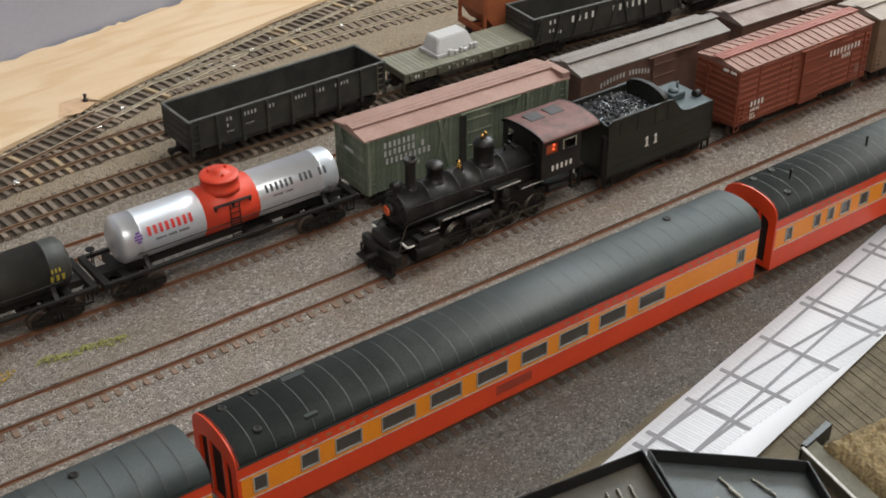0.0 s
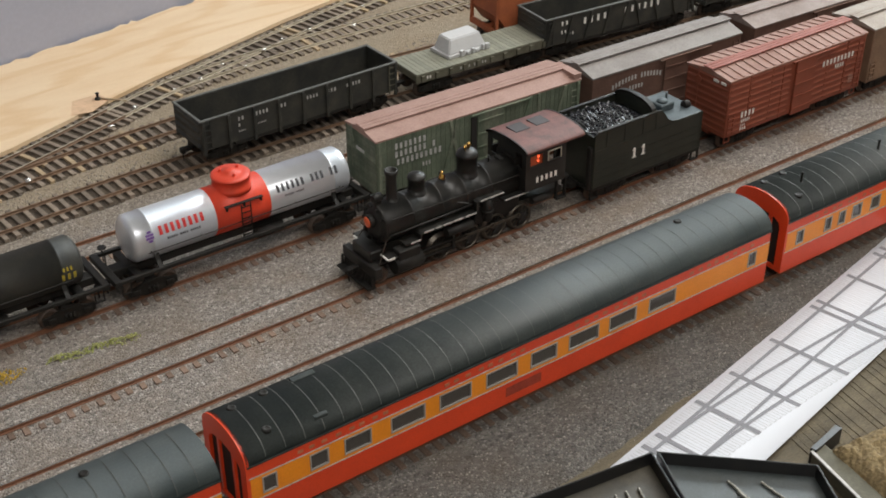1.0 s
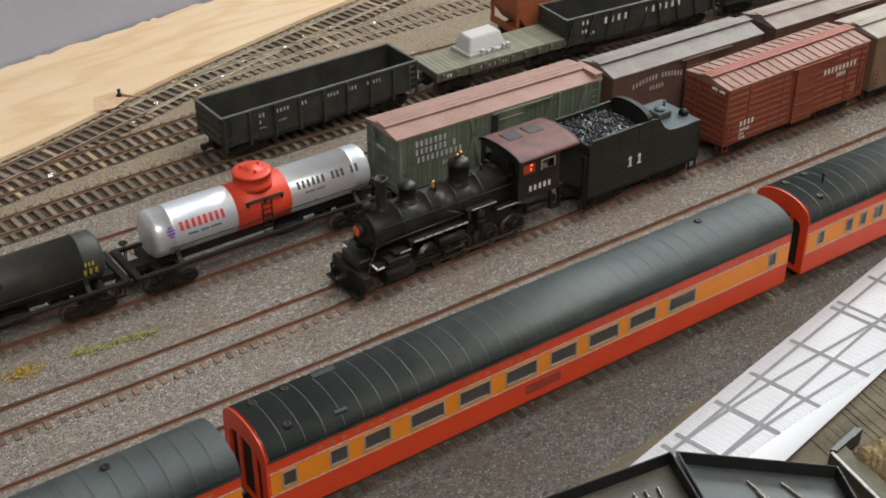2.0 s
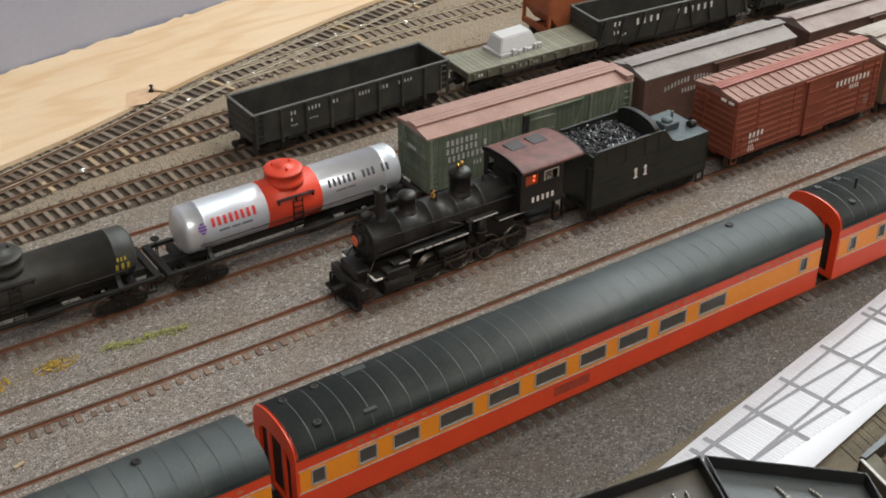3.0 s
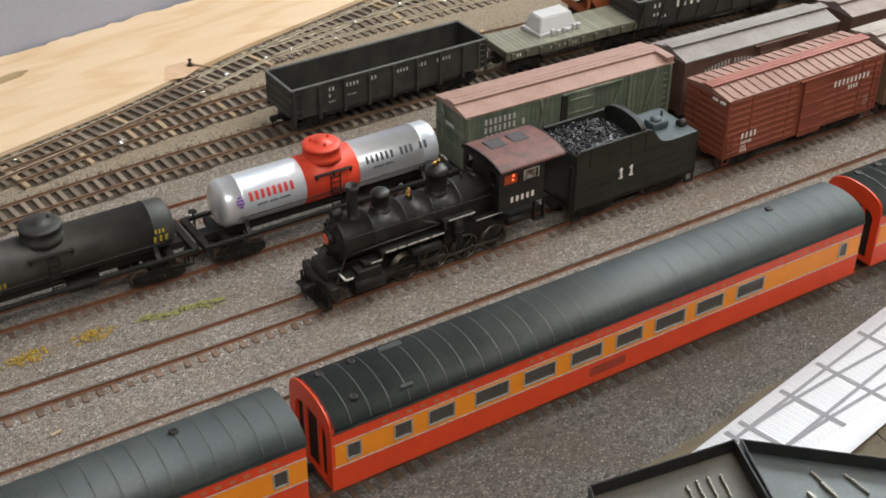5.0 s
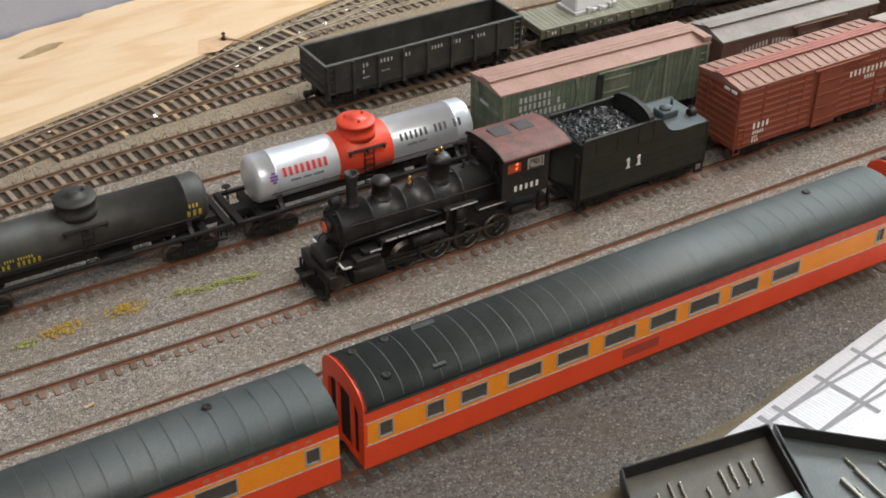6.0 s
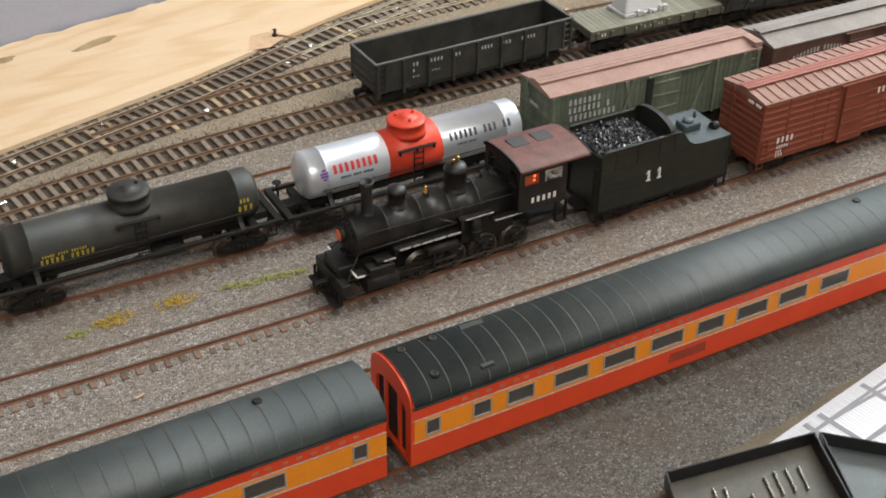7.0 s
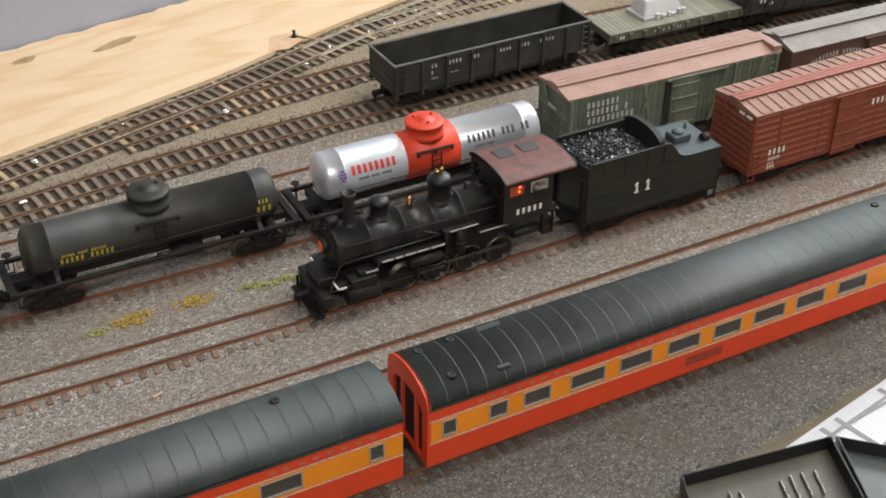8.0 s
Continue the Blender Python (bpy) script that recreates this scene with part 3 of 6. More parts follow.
def box_car(label, x0, x1, y, turn, side, roof, style, group="freight cars", roofwalk=None, z0=11.0, eave=46.0, peak=50.0, end=None, w=17.0):
    """A boxcar: body, roof, roof walk, doors, ladders, trucks. style: wood, steel or plain."""
    cx, h = (x0 + x1) / 2, (x1 - x0) / 2
    t = thing("boxcar", label, "boxcar", cx, y, 0, turn, group)
    bm = bmesh.new()
    box(bm, -h, h, -w, w, z0, eave - 0.2, 0.35)
    part("body", bm, side, t)
    bm = bmesh.new()
    along_x(bm, [(-w - 0.5, eave - 0.9), (-w - 0.5, eave), (0, peak), (w + 0.5, eave), (w + 0.5, eave - 0.9)], -h - 0.4, h + 0.4)
    rf = part("roof", bm, roof, t)
    slope = (peak - eave) / (w + 0.5)
    if style == "steel":
        n = 18
        for i in range(n):
            xa = -h + 5 + i * (2 * h - 10) / (n - 1)
            for s in (-1, 1):
                bm = bmesh.new()
                prof = [(s * (w - 0.4), eave + slope * 1.0), (s * (w - 0.4), eave + slope * 1.0 + 0.55), (s * 4.0, peak - slope * 3.8 + 0.55), (s * 4.0, peak - slope * 3.8)]
                along_x(bm, prof, xa - 1.0, xa + 1.0)
                part("roof_rib", bm, roof, rf)
    bm = bmesh.new()
    if style == "wood":
        for k in (-3.2, 0, 3.2):
            box(bm, -h - 0.5, h + 0.5, k - 1.45, k + 1.45, peak - 0.2, peak + 0.7, 0.1)
        box(bm, h - 5, h + 0.4, -w, -3, eave + 0.9, eave + 3.6)
    else:
        for k in (-2.6, 0, 2.6):
            box(bm, -h - 1.5, h + 1.5, k - 1.2, k + 1.2, peak + 0.4, peak + 1.1, 0.1)
        for i in range(7):
            xa = -h + 6 + i * (2 * h - 12) / 6
            box(bm, xa - 0.8, xa + 0.8, -3.4, 3.4, peak - 0.6, peak + 0.45)
    part("roof_walk", bm, roofwalk or roof, t)
    door_x = 2.0
    if style == "steel":
        # horizontal pressed ribs on the side panels and ends
        rows = 9
        for i in range(rows):
            z = z0 + 3.2 + i * (eave - z0 - 5.5) / (rows - 1)
            for xa, xb in ((-h + 1.2, -h + 17), (-h + 19, -h + 36), (-h + 37, -8), (14, h - 37), (h - 36, h - 19), (h - 17, h - 1.2)):
                if xb - xa < 4:
                    continue
                bm = bmesh.new()
                along_x(bm, [(-w - 0.5, z), (-w, z + 0.95), (-w, z - 0.95)], xa, xb)
                part("side_rib", bm, side, t)
            bm = bmesh.new()
            along_y(bm, [(-h - 0.55, z), (-h, z + 1.0), (-h, z - 1.0)], -w + 1.2, w - 1.2)
            part("end_rib", bm, side, t)
        for k in range(4):
            xa = -h + 18 + k * (2 * h - 36) / 3
            bm = bmesh.new()
            box(bm, xa - 0.4, xa + 0.4, -w - 0.35, -w, z0, eave - 0.6)
            part("side_seam", bm, side, t)
    if style == "wood":
        n = int(2 * h / 3.2)
        bd = bmesh.new()
        box(bd, -1.52, 1.52, -0.25, 0.25, 0, eave - z0 - 1.2, 0.12)
        me = finish("side_board", bd, side)
        for i in range(n):
            xa = -h + 1.8 + i * (2 * h - 3.6) / (n - 1)
            for s in (-1, 1):
                o = new("side_board", me)
                o.parent = t
                o.location = (xa * 0.001, s * (w + 0.1) * 0.001, (z0 + 0.3) * 0.001)
        for k in range(10):
            bm = bmesh.new()
            z = z0 + 1.8 + k * (eave - z0 - 4) / 9
            box(bm, -h - 0.3, -h, -w + 0.5, w - 0.5, z - 1.6, z + 1.6, 0.1)
            part("end_board", bm, end or side, t)
        # outside braces
        for xa, xb in ((-h + 44, -h + 54), (-h + 56, -h + 49), (12, 12), (24, 34), (h - 22, h - 12), (h - 2, h - 2), (-h + 2, -h + 2), (40, 40)):
            bm = bmesh.new()
            v = [bm.verts.new(p) for p in ((xa - 1, -w - 1.1, z0), (xa + 1, -w - 1.1, z0), (xb + 1, -w - 1.1, eave - 1), (xb - 1, -w - 1.1, eave - 1),
                                           (xa - 1, -w - 0.2, z0), (xa + 1, -w - 0.2, z0), (xb + 1, -w - 0.2, eave - 1), (xb - 1, -w - 0.2, eave - 1))]
            for q in ((0, 1, 2, 3), (7, 6, 5, 4), (0, 4, 5, 1), (1, 5, 6, 2), (2, 6, 7, 3), (3, 7, 4, 0)):
                bm.faces.new([v[i] for i in q])
            part("brace", bm, side, t)
        # a solid dark strip gives the shade of a slit by the door
        bm = bmesh.new()
        box(bm, -8.6, -4.9, -w - 1.3, -w - 0.2, z0, eave - 2.6)
        part("door_gap", bm, INSIDE, t, "dark strip for the shaded slit beside the door")
    bm = bmesh.new()
    box(bm, -4.5, 13.5, -w - 1.5, -w - 0.3, z0 - 0.6, eave - 2.2, 0.2)
    d = part("door", bm, side, t)
    bm = bmesh.new()
    for k in range(4):
        z = z0 + 3 + k * 8.2
        box(bm, -4.2, 13.2, -w - 1.95, -w - 1.4, z, z + 0.9)
    part("door_batten", bm, side, d)
    bm = bmesh.new()
    box(bm, -8, 34, -w - 1.8, -w - 0.2, eave - 2.4, eave - 1.4)
    part("door_rail", bm, side, t)
    ladder(t, -h + 1.5, -w - 0.2, z0 + 2, z0 + 14, side, 4.5, 4)
    ladder(t, h - 7.0, -w - 0.2, z0 + 2, eave - 4, side, 4.5, 7)
    bm = bmesh.new()
    box(bm, -h + 2, h - 2, -3, 3, z0 - 3, z0)
    box(bm, -20, 20, -12, 12, z0 - 2.4, z0)
    for s in (-1, 1):
        for k in (-1, 1):
            xa = k * (h - 4)
            box(bm, xa - 2.4, xa - 1.9, s * 15.8 - 0.3, s * 15.8 + 0.3, z0 - 4, z0)
            box(bm, xa + 1.9, xa + 2.4, s * 15.8 - 0.3, s * 15.8 + 0.3, z0 - 4, z0)
            box(bm, xa - 2.4, xa + 2.4, s * 15.8 - 0.4, s * 15.8 + 0.4, z0 - 4.4, z0 - 3.9)
    part("underframe", bm, side if style == "steel" else SOOT, t)
    bm = bmesh.new()
    tube(bm, (-h - 2.2, 6, z0 + 10), (-h - 2.2, 6, eave + 2), 0.35, n=6)
    lathe(bm, [(2.6, -0.3), (2.6, 0.3)], (-h - 2.2, 6, eave - 6), "x", 14)
    part("brake_wheel", bm, side, t)
    wheels = []
    for k in (-1, 1):
        _, ws = truck(t, k * (h - 19))
        wheels += ws
        coupler(t, k * h, k)
    t["half"] = h
    return t, wheels


def red_boxcar():
    t, wheels = box_car("red-brown ribbed steel boxcar with a dusty roof", 182, 306, 0, 0, BOXRED, REDROOF, "steel", "moving train", REDWALK, z0=11.5, eave=49.0, peak=51.6, w=17.4)
    y = -18.1
    bars(t, "lettering", [9], 20.5, y - 0.4, 36.5, 3.6, WHITE, pitch=0.95, label="white painted word as bars")
    bars(t, "lettering", [4], 33, y - 0.4, 32.4, 2.6, WHITE, pitch=0.85)
    bars(t, "lettering", [4], -50.5, y - 0.4, 22.6, 3.6, WHITE, pitch=0.9)
    bars(t, "lettering", [5], -50, y - 0.4, 19.2, 2.0, WHITE, pitch=0.85)
    bars(t, "lettering", [3], -50, y - 0.4, 14.0, 1.9, WHITE, pitch=1.0)
    bars(t, "lettering", [3], -50, y - 0.4, 16.6, 1.5, WHITE, pitch=1.0)
    bm = bmesh.new()
    for k in (0, 1):
        box(bm, -63.2, -62.6, -15 + k * 6, -11 + k * 6, 45.6, 47.0)
    part("placard", bm, WHITE, t)
    bm = bmesh.new()
    for k in range(3):
        box(bm, 48, 52 + (k % 2), y - 0.6, y - 0.4, 18 + k * 2.2, 19.2 + k * 2.2)
    part("fine_print", bm, REDROOF, t)
    return t, wheels


def green_boxcar():
    t, _ = box_car("weathered green wooden boxcar with a faded pinkish-brown roof", 107.7, 251, 62.1, -1.95, GREEN, PINKROOF, "wood", z0=11.5, eave=45.7, peak=48.4, w=16.0)
    y = -16.75
    for i, (ws, z, x) in enumerate((([7], 38.0, -60), ([7, 1], 33.0, -60), ([10], 28.0, -59), ([3], 22.5, -42))):
        bars(t, "lettering", ws, x, y - 0.3, z, 3.6 if i < 3 else 2.4, WORN, pitch=0.86, label="worn white painted words as bars")
    bm = bmesh.new()
    for k in range(4):
        box(bm, -72.3, -71.9, -4 + k * 2.2, -2.4 + k * 2.2, 33.5, 35.4)
    part("lettering", bm, WORN, t)


def brown_boxcars():
    t, _ = box_car("dark brown boxcar with a dusty grey roof", 256, 379, 52, -2.0, BROWN, GREYROOF, "plain", w=15.6)
    bars(t, "lettering", [8, 7], -46, -15.8, 34.0, 3.1, WORN, pitch=0.82, arch=3.2, label="worn pale arched words as bars")
    bars(t, "lettering", [5], -32, -15.8, 30.5, 2.8, WORN, pitch=0.85)
    box_car("brown boxcar with a dusty grey-brown roof", 391, 514, 47.5, -2.0, BROWN, roof_dust_material("dusty grey-brown roof", (0.27, 0.22, 0.20), (0.18, 0.13, 0.115), 0.7), "plain", w=15.6)
    bm = bmesh.new()
    tr = thing("brake_wheel_stand", "small rusty brake wheel on the car end", "brake wheel", 391, 47.5, 0)
    lathe(bm, [(3.6, -0.3), (3.6, 0.3), (3.0, 0.3), (3.0, -0.3)], (104, 10, 56), "y", 20)
    tube(bm, (104, 10, 49), (104, 10, 53), 0.4, n=6)
    part("wheel", bm, REDROOF, tr)


def tan_boxcar():
    t, wheels = box_car("tan-brown boxcar with a dusty grey roof", 314, 438, 0, 0, TANBROWN, roof_dust_material("dusty tan-grey roof", (0.33, 0.29, 0.25), (0.25, 0.20, 0.17), 0.7), "plain", "moving train", eave=48.5, peak=51.5)
    bars(t, "lettering", [5], -40, -17.2, 36, 4, WHITE, pitch=0.8)
    return t, wheels


def tank_car(label, x0, x1, f0, f1, y, tank_mat, end_mat, dome_r, band=None, turn=0.0, r=11.7, zc=32.5, dome_x=0.0):
    """A tank car: riveted tank with domed ends, dome, walkways, frame and trucks."""
    cx = (x0 + x1) / 2
    t = thing("tank_car", label, "tank car", cx, y, 0, turn, "tank cars")
    h, low = (x1 - x0) / 2, 0.0
    g = (f1 - f0) / 2
    off = (f0 + f1) / 2 - cx
    bm = bmesh.new()
    lathe(bm, [(1, -h), (5, -h + 0.4), (r * 0.73, -h + 1.2), (r * 0.905, -h + 2.4), (r, -h + 4), (r, -h + 12.0), (r + 0.22, -h + 12.0), (r + 0.22, -h + 13.0), (r, -h + 13.0),
               (r, h - 13.0), (r + 0.22, h - 13.0), (r + 0.22, h - 12.0), (r, h - 12.0), (r, h - 4), (r * 0.905, h - 2.4), (r * 0.73, h - 1.2), (5, h - 0.4), (1, h)], (0, 0, zc), "x", 44)
    tk = part("tank", bm, tank_mat, t)
    dm = tank_mat
    if band:
        a, b, dm = band[0] - cx, band[1] - cx, band[2]
        bm = bmesh.new()
        lathe(bm, [(r - 0.5, a - 0.01), (r + 0.12, a), (r + 0.12, b), (r - 0.5, b + 0.01)], (0, 0, zc), "x", 44)
        part("band", bm, dm, tk, "bright red-orange painted middle band")
    bm = bmesh.new()
    z = zc + r
    lathe(bm, [(dome_r + 0.8, z - 3), (dome_r + 0.4, z - 0.5), (dome_r, z), (dome_r, z + 4.2), (dome_r + 0.4, z + 4.3), (dome_r + 0.4, z + 5.0), (dome_r - 0.3, z + 5.6),
               (dome_r * 0.7, z + 6.2), (dome_r * 0.35, z + 6.7), (dome_r * 0.33, z + 7.3), (0.5, z + 7.4)], (dome_x, 0, 0), "z", 30)
    part("dome", bm, dm, t)
    bm = bmesh.new()
    for k in range(3 if band else 1):
        a = k * 2.1 + 0.4
        lathe(bm, [(0.8, z + 6), (0.8, z + 7.6), (0.4, z + 8.0)], (dome_x + dome_r * 0.55 * math.cos(a), dome_r * 0.55 * math.sin(a), 0), "z", 10)
    part("valve", bm, dm, t)
    # walkway with brackets and ladder by the dome
    bm = bmesh.new()
    box(bm, dome_x - 11, dome_x + 11, -r - 0.8, -r + 1.2, zc + 6.6, zc + 7.2, 0.15)
    for k in (-10, 0, 10):
        box(bm, dome_x + k - 0.4, dome_x + k + 0.4, -r - 0.7, -r + 2.4, zc + 4.6, zc + 6.7)
    part("walkway", bm, TRUCK, t)
    ladder(t, dome_x - 2.6, -r - 1.4, 17 + low, zc + 6.6, TRUCK, 5.4, 6)
    # frame
    bm = bmesh.new()
    box(bm, off - g + 1, off + g - 1, -3.6, 3.6, 12.0 + low, 16.5 + low, 0.3)
    part("centre_sill", bm, SOOT, t)
    for s in (-1, 1):
        bm = bmesh.new()
        box(bm, off - g, off + g, s * 15.2 - 1.1, s * 15.2 + 1.1, 15.4 + low, 17.4 + low, 0.2)
        part("side_sill", bm, SOOT, t)
        bm = bmesh.new()
        box(bm, off + s * g - 1.8, off + s * g + 1.8, -16.2, 16.2, 14.2 + low, 17.7 + low, 0.2)
        part("end_sill", bm, SOOT, t)
        for k in (-1, 1):
            bm = bmesh.new()
            along_x(bm, [(k * 15.2 - 0.8, 17 + low), (k * 15.2 + 0.8, 17 + low), (k * 11.0 + 0.6, 24.5 + low), (k * 9.6, 23 + low)], s * (h - 13) - 1.2, s * (h - 13) + 1.2)
            part("saddle", bm, SOOT, t)
    for s in (-1, 1):
        bm = bmesh.new()
        xa = off + s * (g - 12)
        box(bm, xa - 2, xa + 2, -14, 14, 12, 16)
        for k in (-1, 1):
            box(bm, off + s * (g - 4) - 2.5, off + s * (g - 4) + 2.5, k * 15.6 - 0.4, k * 15.6 + 0.4, 8.8, 9.4)
            box(bm, off + s * (g - 4) - 2.5, off + s * (g - 4) - 2.0, k * 15.6 - 0.3, k * 15.6 + 0.3, 9, 15.5)
            box(bm, off + s * (g - 4) + 2.0, off + s * (g - 4) + 2.5, k * 15.6 - 0.3, k * 15.6 + 0.3, 9, 15.5)
        part("bolster", bm, SOOT, t)
    bm = bmesh.new()
    for s in (-1, 1):
        tube(bm, (-h + 8, s * (r + 1.0), zc - 3.5), (h - 8, s * (r + 1.0), zc - 3.5), 0.25, n=6)
        for k in range(5):
            xa = -h + 10 + k * (2 * h - 20) / 4
            tube(bm, (xa, s * (r - 0.9), zc - 3.5), (xa, s * (r + 1.0), zc - 3.5), 0.22, n=5)
    part("handrail", bm, SOOT, t)
    bm = bmesh.new()
    tube(bm, (6, -7, 12), (22, -7, 12), 3.0, n=14)
    box(bm, -14, -6, 4, 10, 9, 15)
    part("brake_cylinder", bm, SOOT, t)
    bm = bmesh.new()
    for s in (-1, 1):
        tube(bm, (off - s * (g - 3), 9, 16), (off - s * (g - 3), 9, 24), 0.35, n=6)
    lathe(bm, [(2.4, -0.25), (2.4, 0.25)], (off - g + 3, 9, 24), "z", 14)
    part("brake_wheel", bm, SOOT, t)
    for k in (-1, 1):
        truck(t, off + k * (g - 19))
        coupler(t, off + k * g, k)
    return t


def round_bars(parent, name, words, x, height, a0, r, zc, mat, pitch=0.78, label=""):
    """Letter bars bent round a lying tank. a0: degrees below the tank's middle height of the word's foot."""
    bm = bmesh.new()
    i = 0
    for w in words:
        for _ in range(w):
            xa = x + i * height * pitch
            xb = xa + height * pitch * 0.5
            rows = []
            for k in range(4):
                a = radians(a0) + k / 3 * height / r
                y, z = -(r + 0.22) * math.cos(a), zc + (r + 0.22) * math.sin(a)
                rows.append((bm.verts.new((xa, y, z)), bm.verts.new((xb, y, z))))
            for (p, q), (s, u) in zip(rows, rows[1:]):
                bm.faces.new((p, q, u, s))
            i += 1
        i += 1
    geo = bmesh.ops.extrude_face_region(bm, geom=list(bm.faces))
    for v in geo["geom"]:
        if isinstance(v, bmesh.types.BMVert):
            d = Vector((0, v.co.y, v.co.z - zc)).normalized() * 0.18
            v.co -= d
    part(name, bm, mat, parent, label)


def silver_tank_car():
    t = tank_car("silver tank car with a red-orange middle band and dome", -37.8, 93, -48.3, 98.6, 61.5, SILVER, SILVER, 10.0, (9.7, 41.1, REDORANGE), -0.2, 12.8, 29.8, -2.2)
    round_bars(t, "lettering", [8], -49.5, 4.6, 17, 12.8, 29.8, REDTEXT, 0.71, "red painted word as bars")
    round_bars(t, "lettering", [6, 3, 2], 18.0, 4.2, 22, 12.8, 29.8, DARKTEXT, 0.71, "dark painted words as bars")
    round_bars(t, "fine_print", [5, 4, 5], -46, 1.3, 2, 12.8, 29.8, DARKTEXT, 0.9)
    round_bars(t, "fine_print", [6, 5], 22, 1.1, 8, 12.8, 29.8, DARKTEXT, 0.9)
    bm = bmesh.new()
    for k in range(4):
        a = radians(10 + k * 7)
        hw = (1.0, 2.1, 2.1, 1.0)[k]
        y, z = -13.0 * math.cos(a), 29.8 + 13.0 * math.sin(a)
        box(bm, -55 - hw, -55 + hw, y - 0.15, y + 0.15, z - 0.6, z + 0.6)
    part("emblem", bm, PURPLE, t, "purple diamond emblem")
    bm = bmesh.new()
    box(bm, -4.8, 0.4, -9.6, -8.9, 44.8, 46.2)
    part("placard", bm, WORN, t)


def black_tank_car():
    t = tank_car("dusty black tank car with yellow lettering", -187.3, -60.2, -195.7, -54.1, 63.8, OILBLACK, OILBLACK, 10.0, None, -0.5, 12.6, 28.6)
    round_bars(t, "lettering", [3], 51, 2.0, 8, 12.6, 28.6, YELLOW, 0.95, "worn yellow lettering as bars")
    round_bars(t, "lettering", [3], 50, 3.4, -14, 12.6, 28.6, YELLOW, 0.85)
    round_bars(t, "lettering", [5, 4, 6], -47, 1.4, 0, 12.6, 28.6, YELLOW, 0.9)
    round_bars(t, "lettering", [5, 5], -48, 3.0, -17, 12.6, 28.6, YELLOW, 0.8)
    tank_car("dusty black tank car coupled behind another", -332, -210.5, -341, -205, 68.8, OILBLACK, OILBLACK, 10.0, None, -2.2, 12.6, 28.6)


def gondola(label, x0, x1, y, turn, z0, z1, body, rim, letters, ribs=9, slant=False):
    """An open gondola: floor, four walls with posts, rim, ladders, trucks."""
    cx, h, w = (x0 + x1) / 2, (x1 - x0) / 2, 16.6
    t = thing("gondola_car", label, "gondola car", cx, y, 0, turn, "gondola cars")
    for name, (a, b, c, d) in {"wall_front": (-h, h, -w, -w + 1), "wall_back": (-h, h, w - 1, w)}.items():
        bm = bmesh.new()
        box(bm, a, b, c, d, z0, z1)
        part("side_wall", bm, body, t)
    for s in (-1, 1):
        bm = bmesh.new()
        a, b = sorted((s * h, s * (h - 1)))
        box(bm, a, b, -w + 1, w - 1, z0, z1)
        for k in range(4):
            z = z0 + 2.2 + k * (z1 - z0 - 4) / 3
            along_y(bm, [(s * h, z - 1.3), (s * h, z + 1.3), (s * (h + 1.1), z)], -w + 1.5, w - 1.5)
        part("end_wall", bm, body, t)
    bm = bmesh.new()
    box(bm, -h + 1, h - 1, -w + 1, w - 1, z0, z0 + 1.2)
    part("floor", bm, GONIN, t)
    bm = bmesh.new()
    for s in (-1, 1):
        a, b = sorted((s * (w - 1.15), s * (w + 0.7)))
        box(bm, -h - 0.7, h + 0.7, a, b, z1, z1 + 1.0, 0.15)
        a, b = sorted((s * (h - 1.15), s * (h + 0.7)))
        box(bm, a, b, -w + 1.15, w - 1.15, z1, z1 + 1.0, 0.15)
    part("rim", bm, rim, t, "grey worn top rim")
    for i in range(ribs):
        xa = -h + 1.2 + i * (2 * h - 2.4) / (ribs - 1)
        for s in (-1, 1):
            bm = bmesh.new()
            a, b = sorted((s * w, s * (w + 1.3)))
            if slant:
                lean = 5 if i < ribs / 2 else -5
                v = [(xa - 0.9, z0), (xa + 0.9, z0), (xa + 0.9 + lean, z1 - 0.5), (xa - 0.9 + lean, z1 - 0.5)]
                along_y(bm, v, a, b)
            else:
                box(bm, xa - 0.9, xa + 0.9, a, b, z0 - 2.6, z1, 0.15)
            part("post", bm, body, t)
    bm = bmesh.new()
    box(bm, -h, h, -3, 3, z0 - 3.4, z0)
    for s in (-1, 1):
        box(bm, -h + 22, h - 22, s * 15.8 - 0.8, s * 15.8 + 0.8, z0 - 2.2, z0)
    part("underframe", bm, SOOT, t)
    ladder(t, h - 6, -w - 0.4, z0 - 1, z1, OLIVE if not slant else body, 4.6, 5)
    ladder(t, -h + 1.5, -w - 0.4, z0 - 1, z1, body, 4.6, 5)
    for x, z, hh, ws in letters:
        bars(t, "lettering", ws, x, -w - 0.02, z, hh, WORN if not slant else WHITE, pitch=1.0 if not slant else 1.25, label="small white lettering as bars")
    for k in (-1, 1):
        truck(t, k * (h - 18))
        coupler(t, k * h, k)
    return t


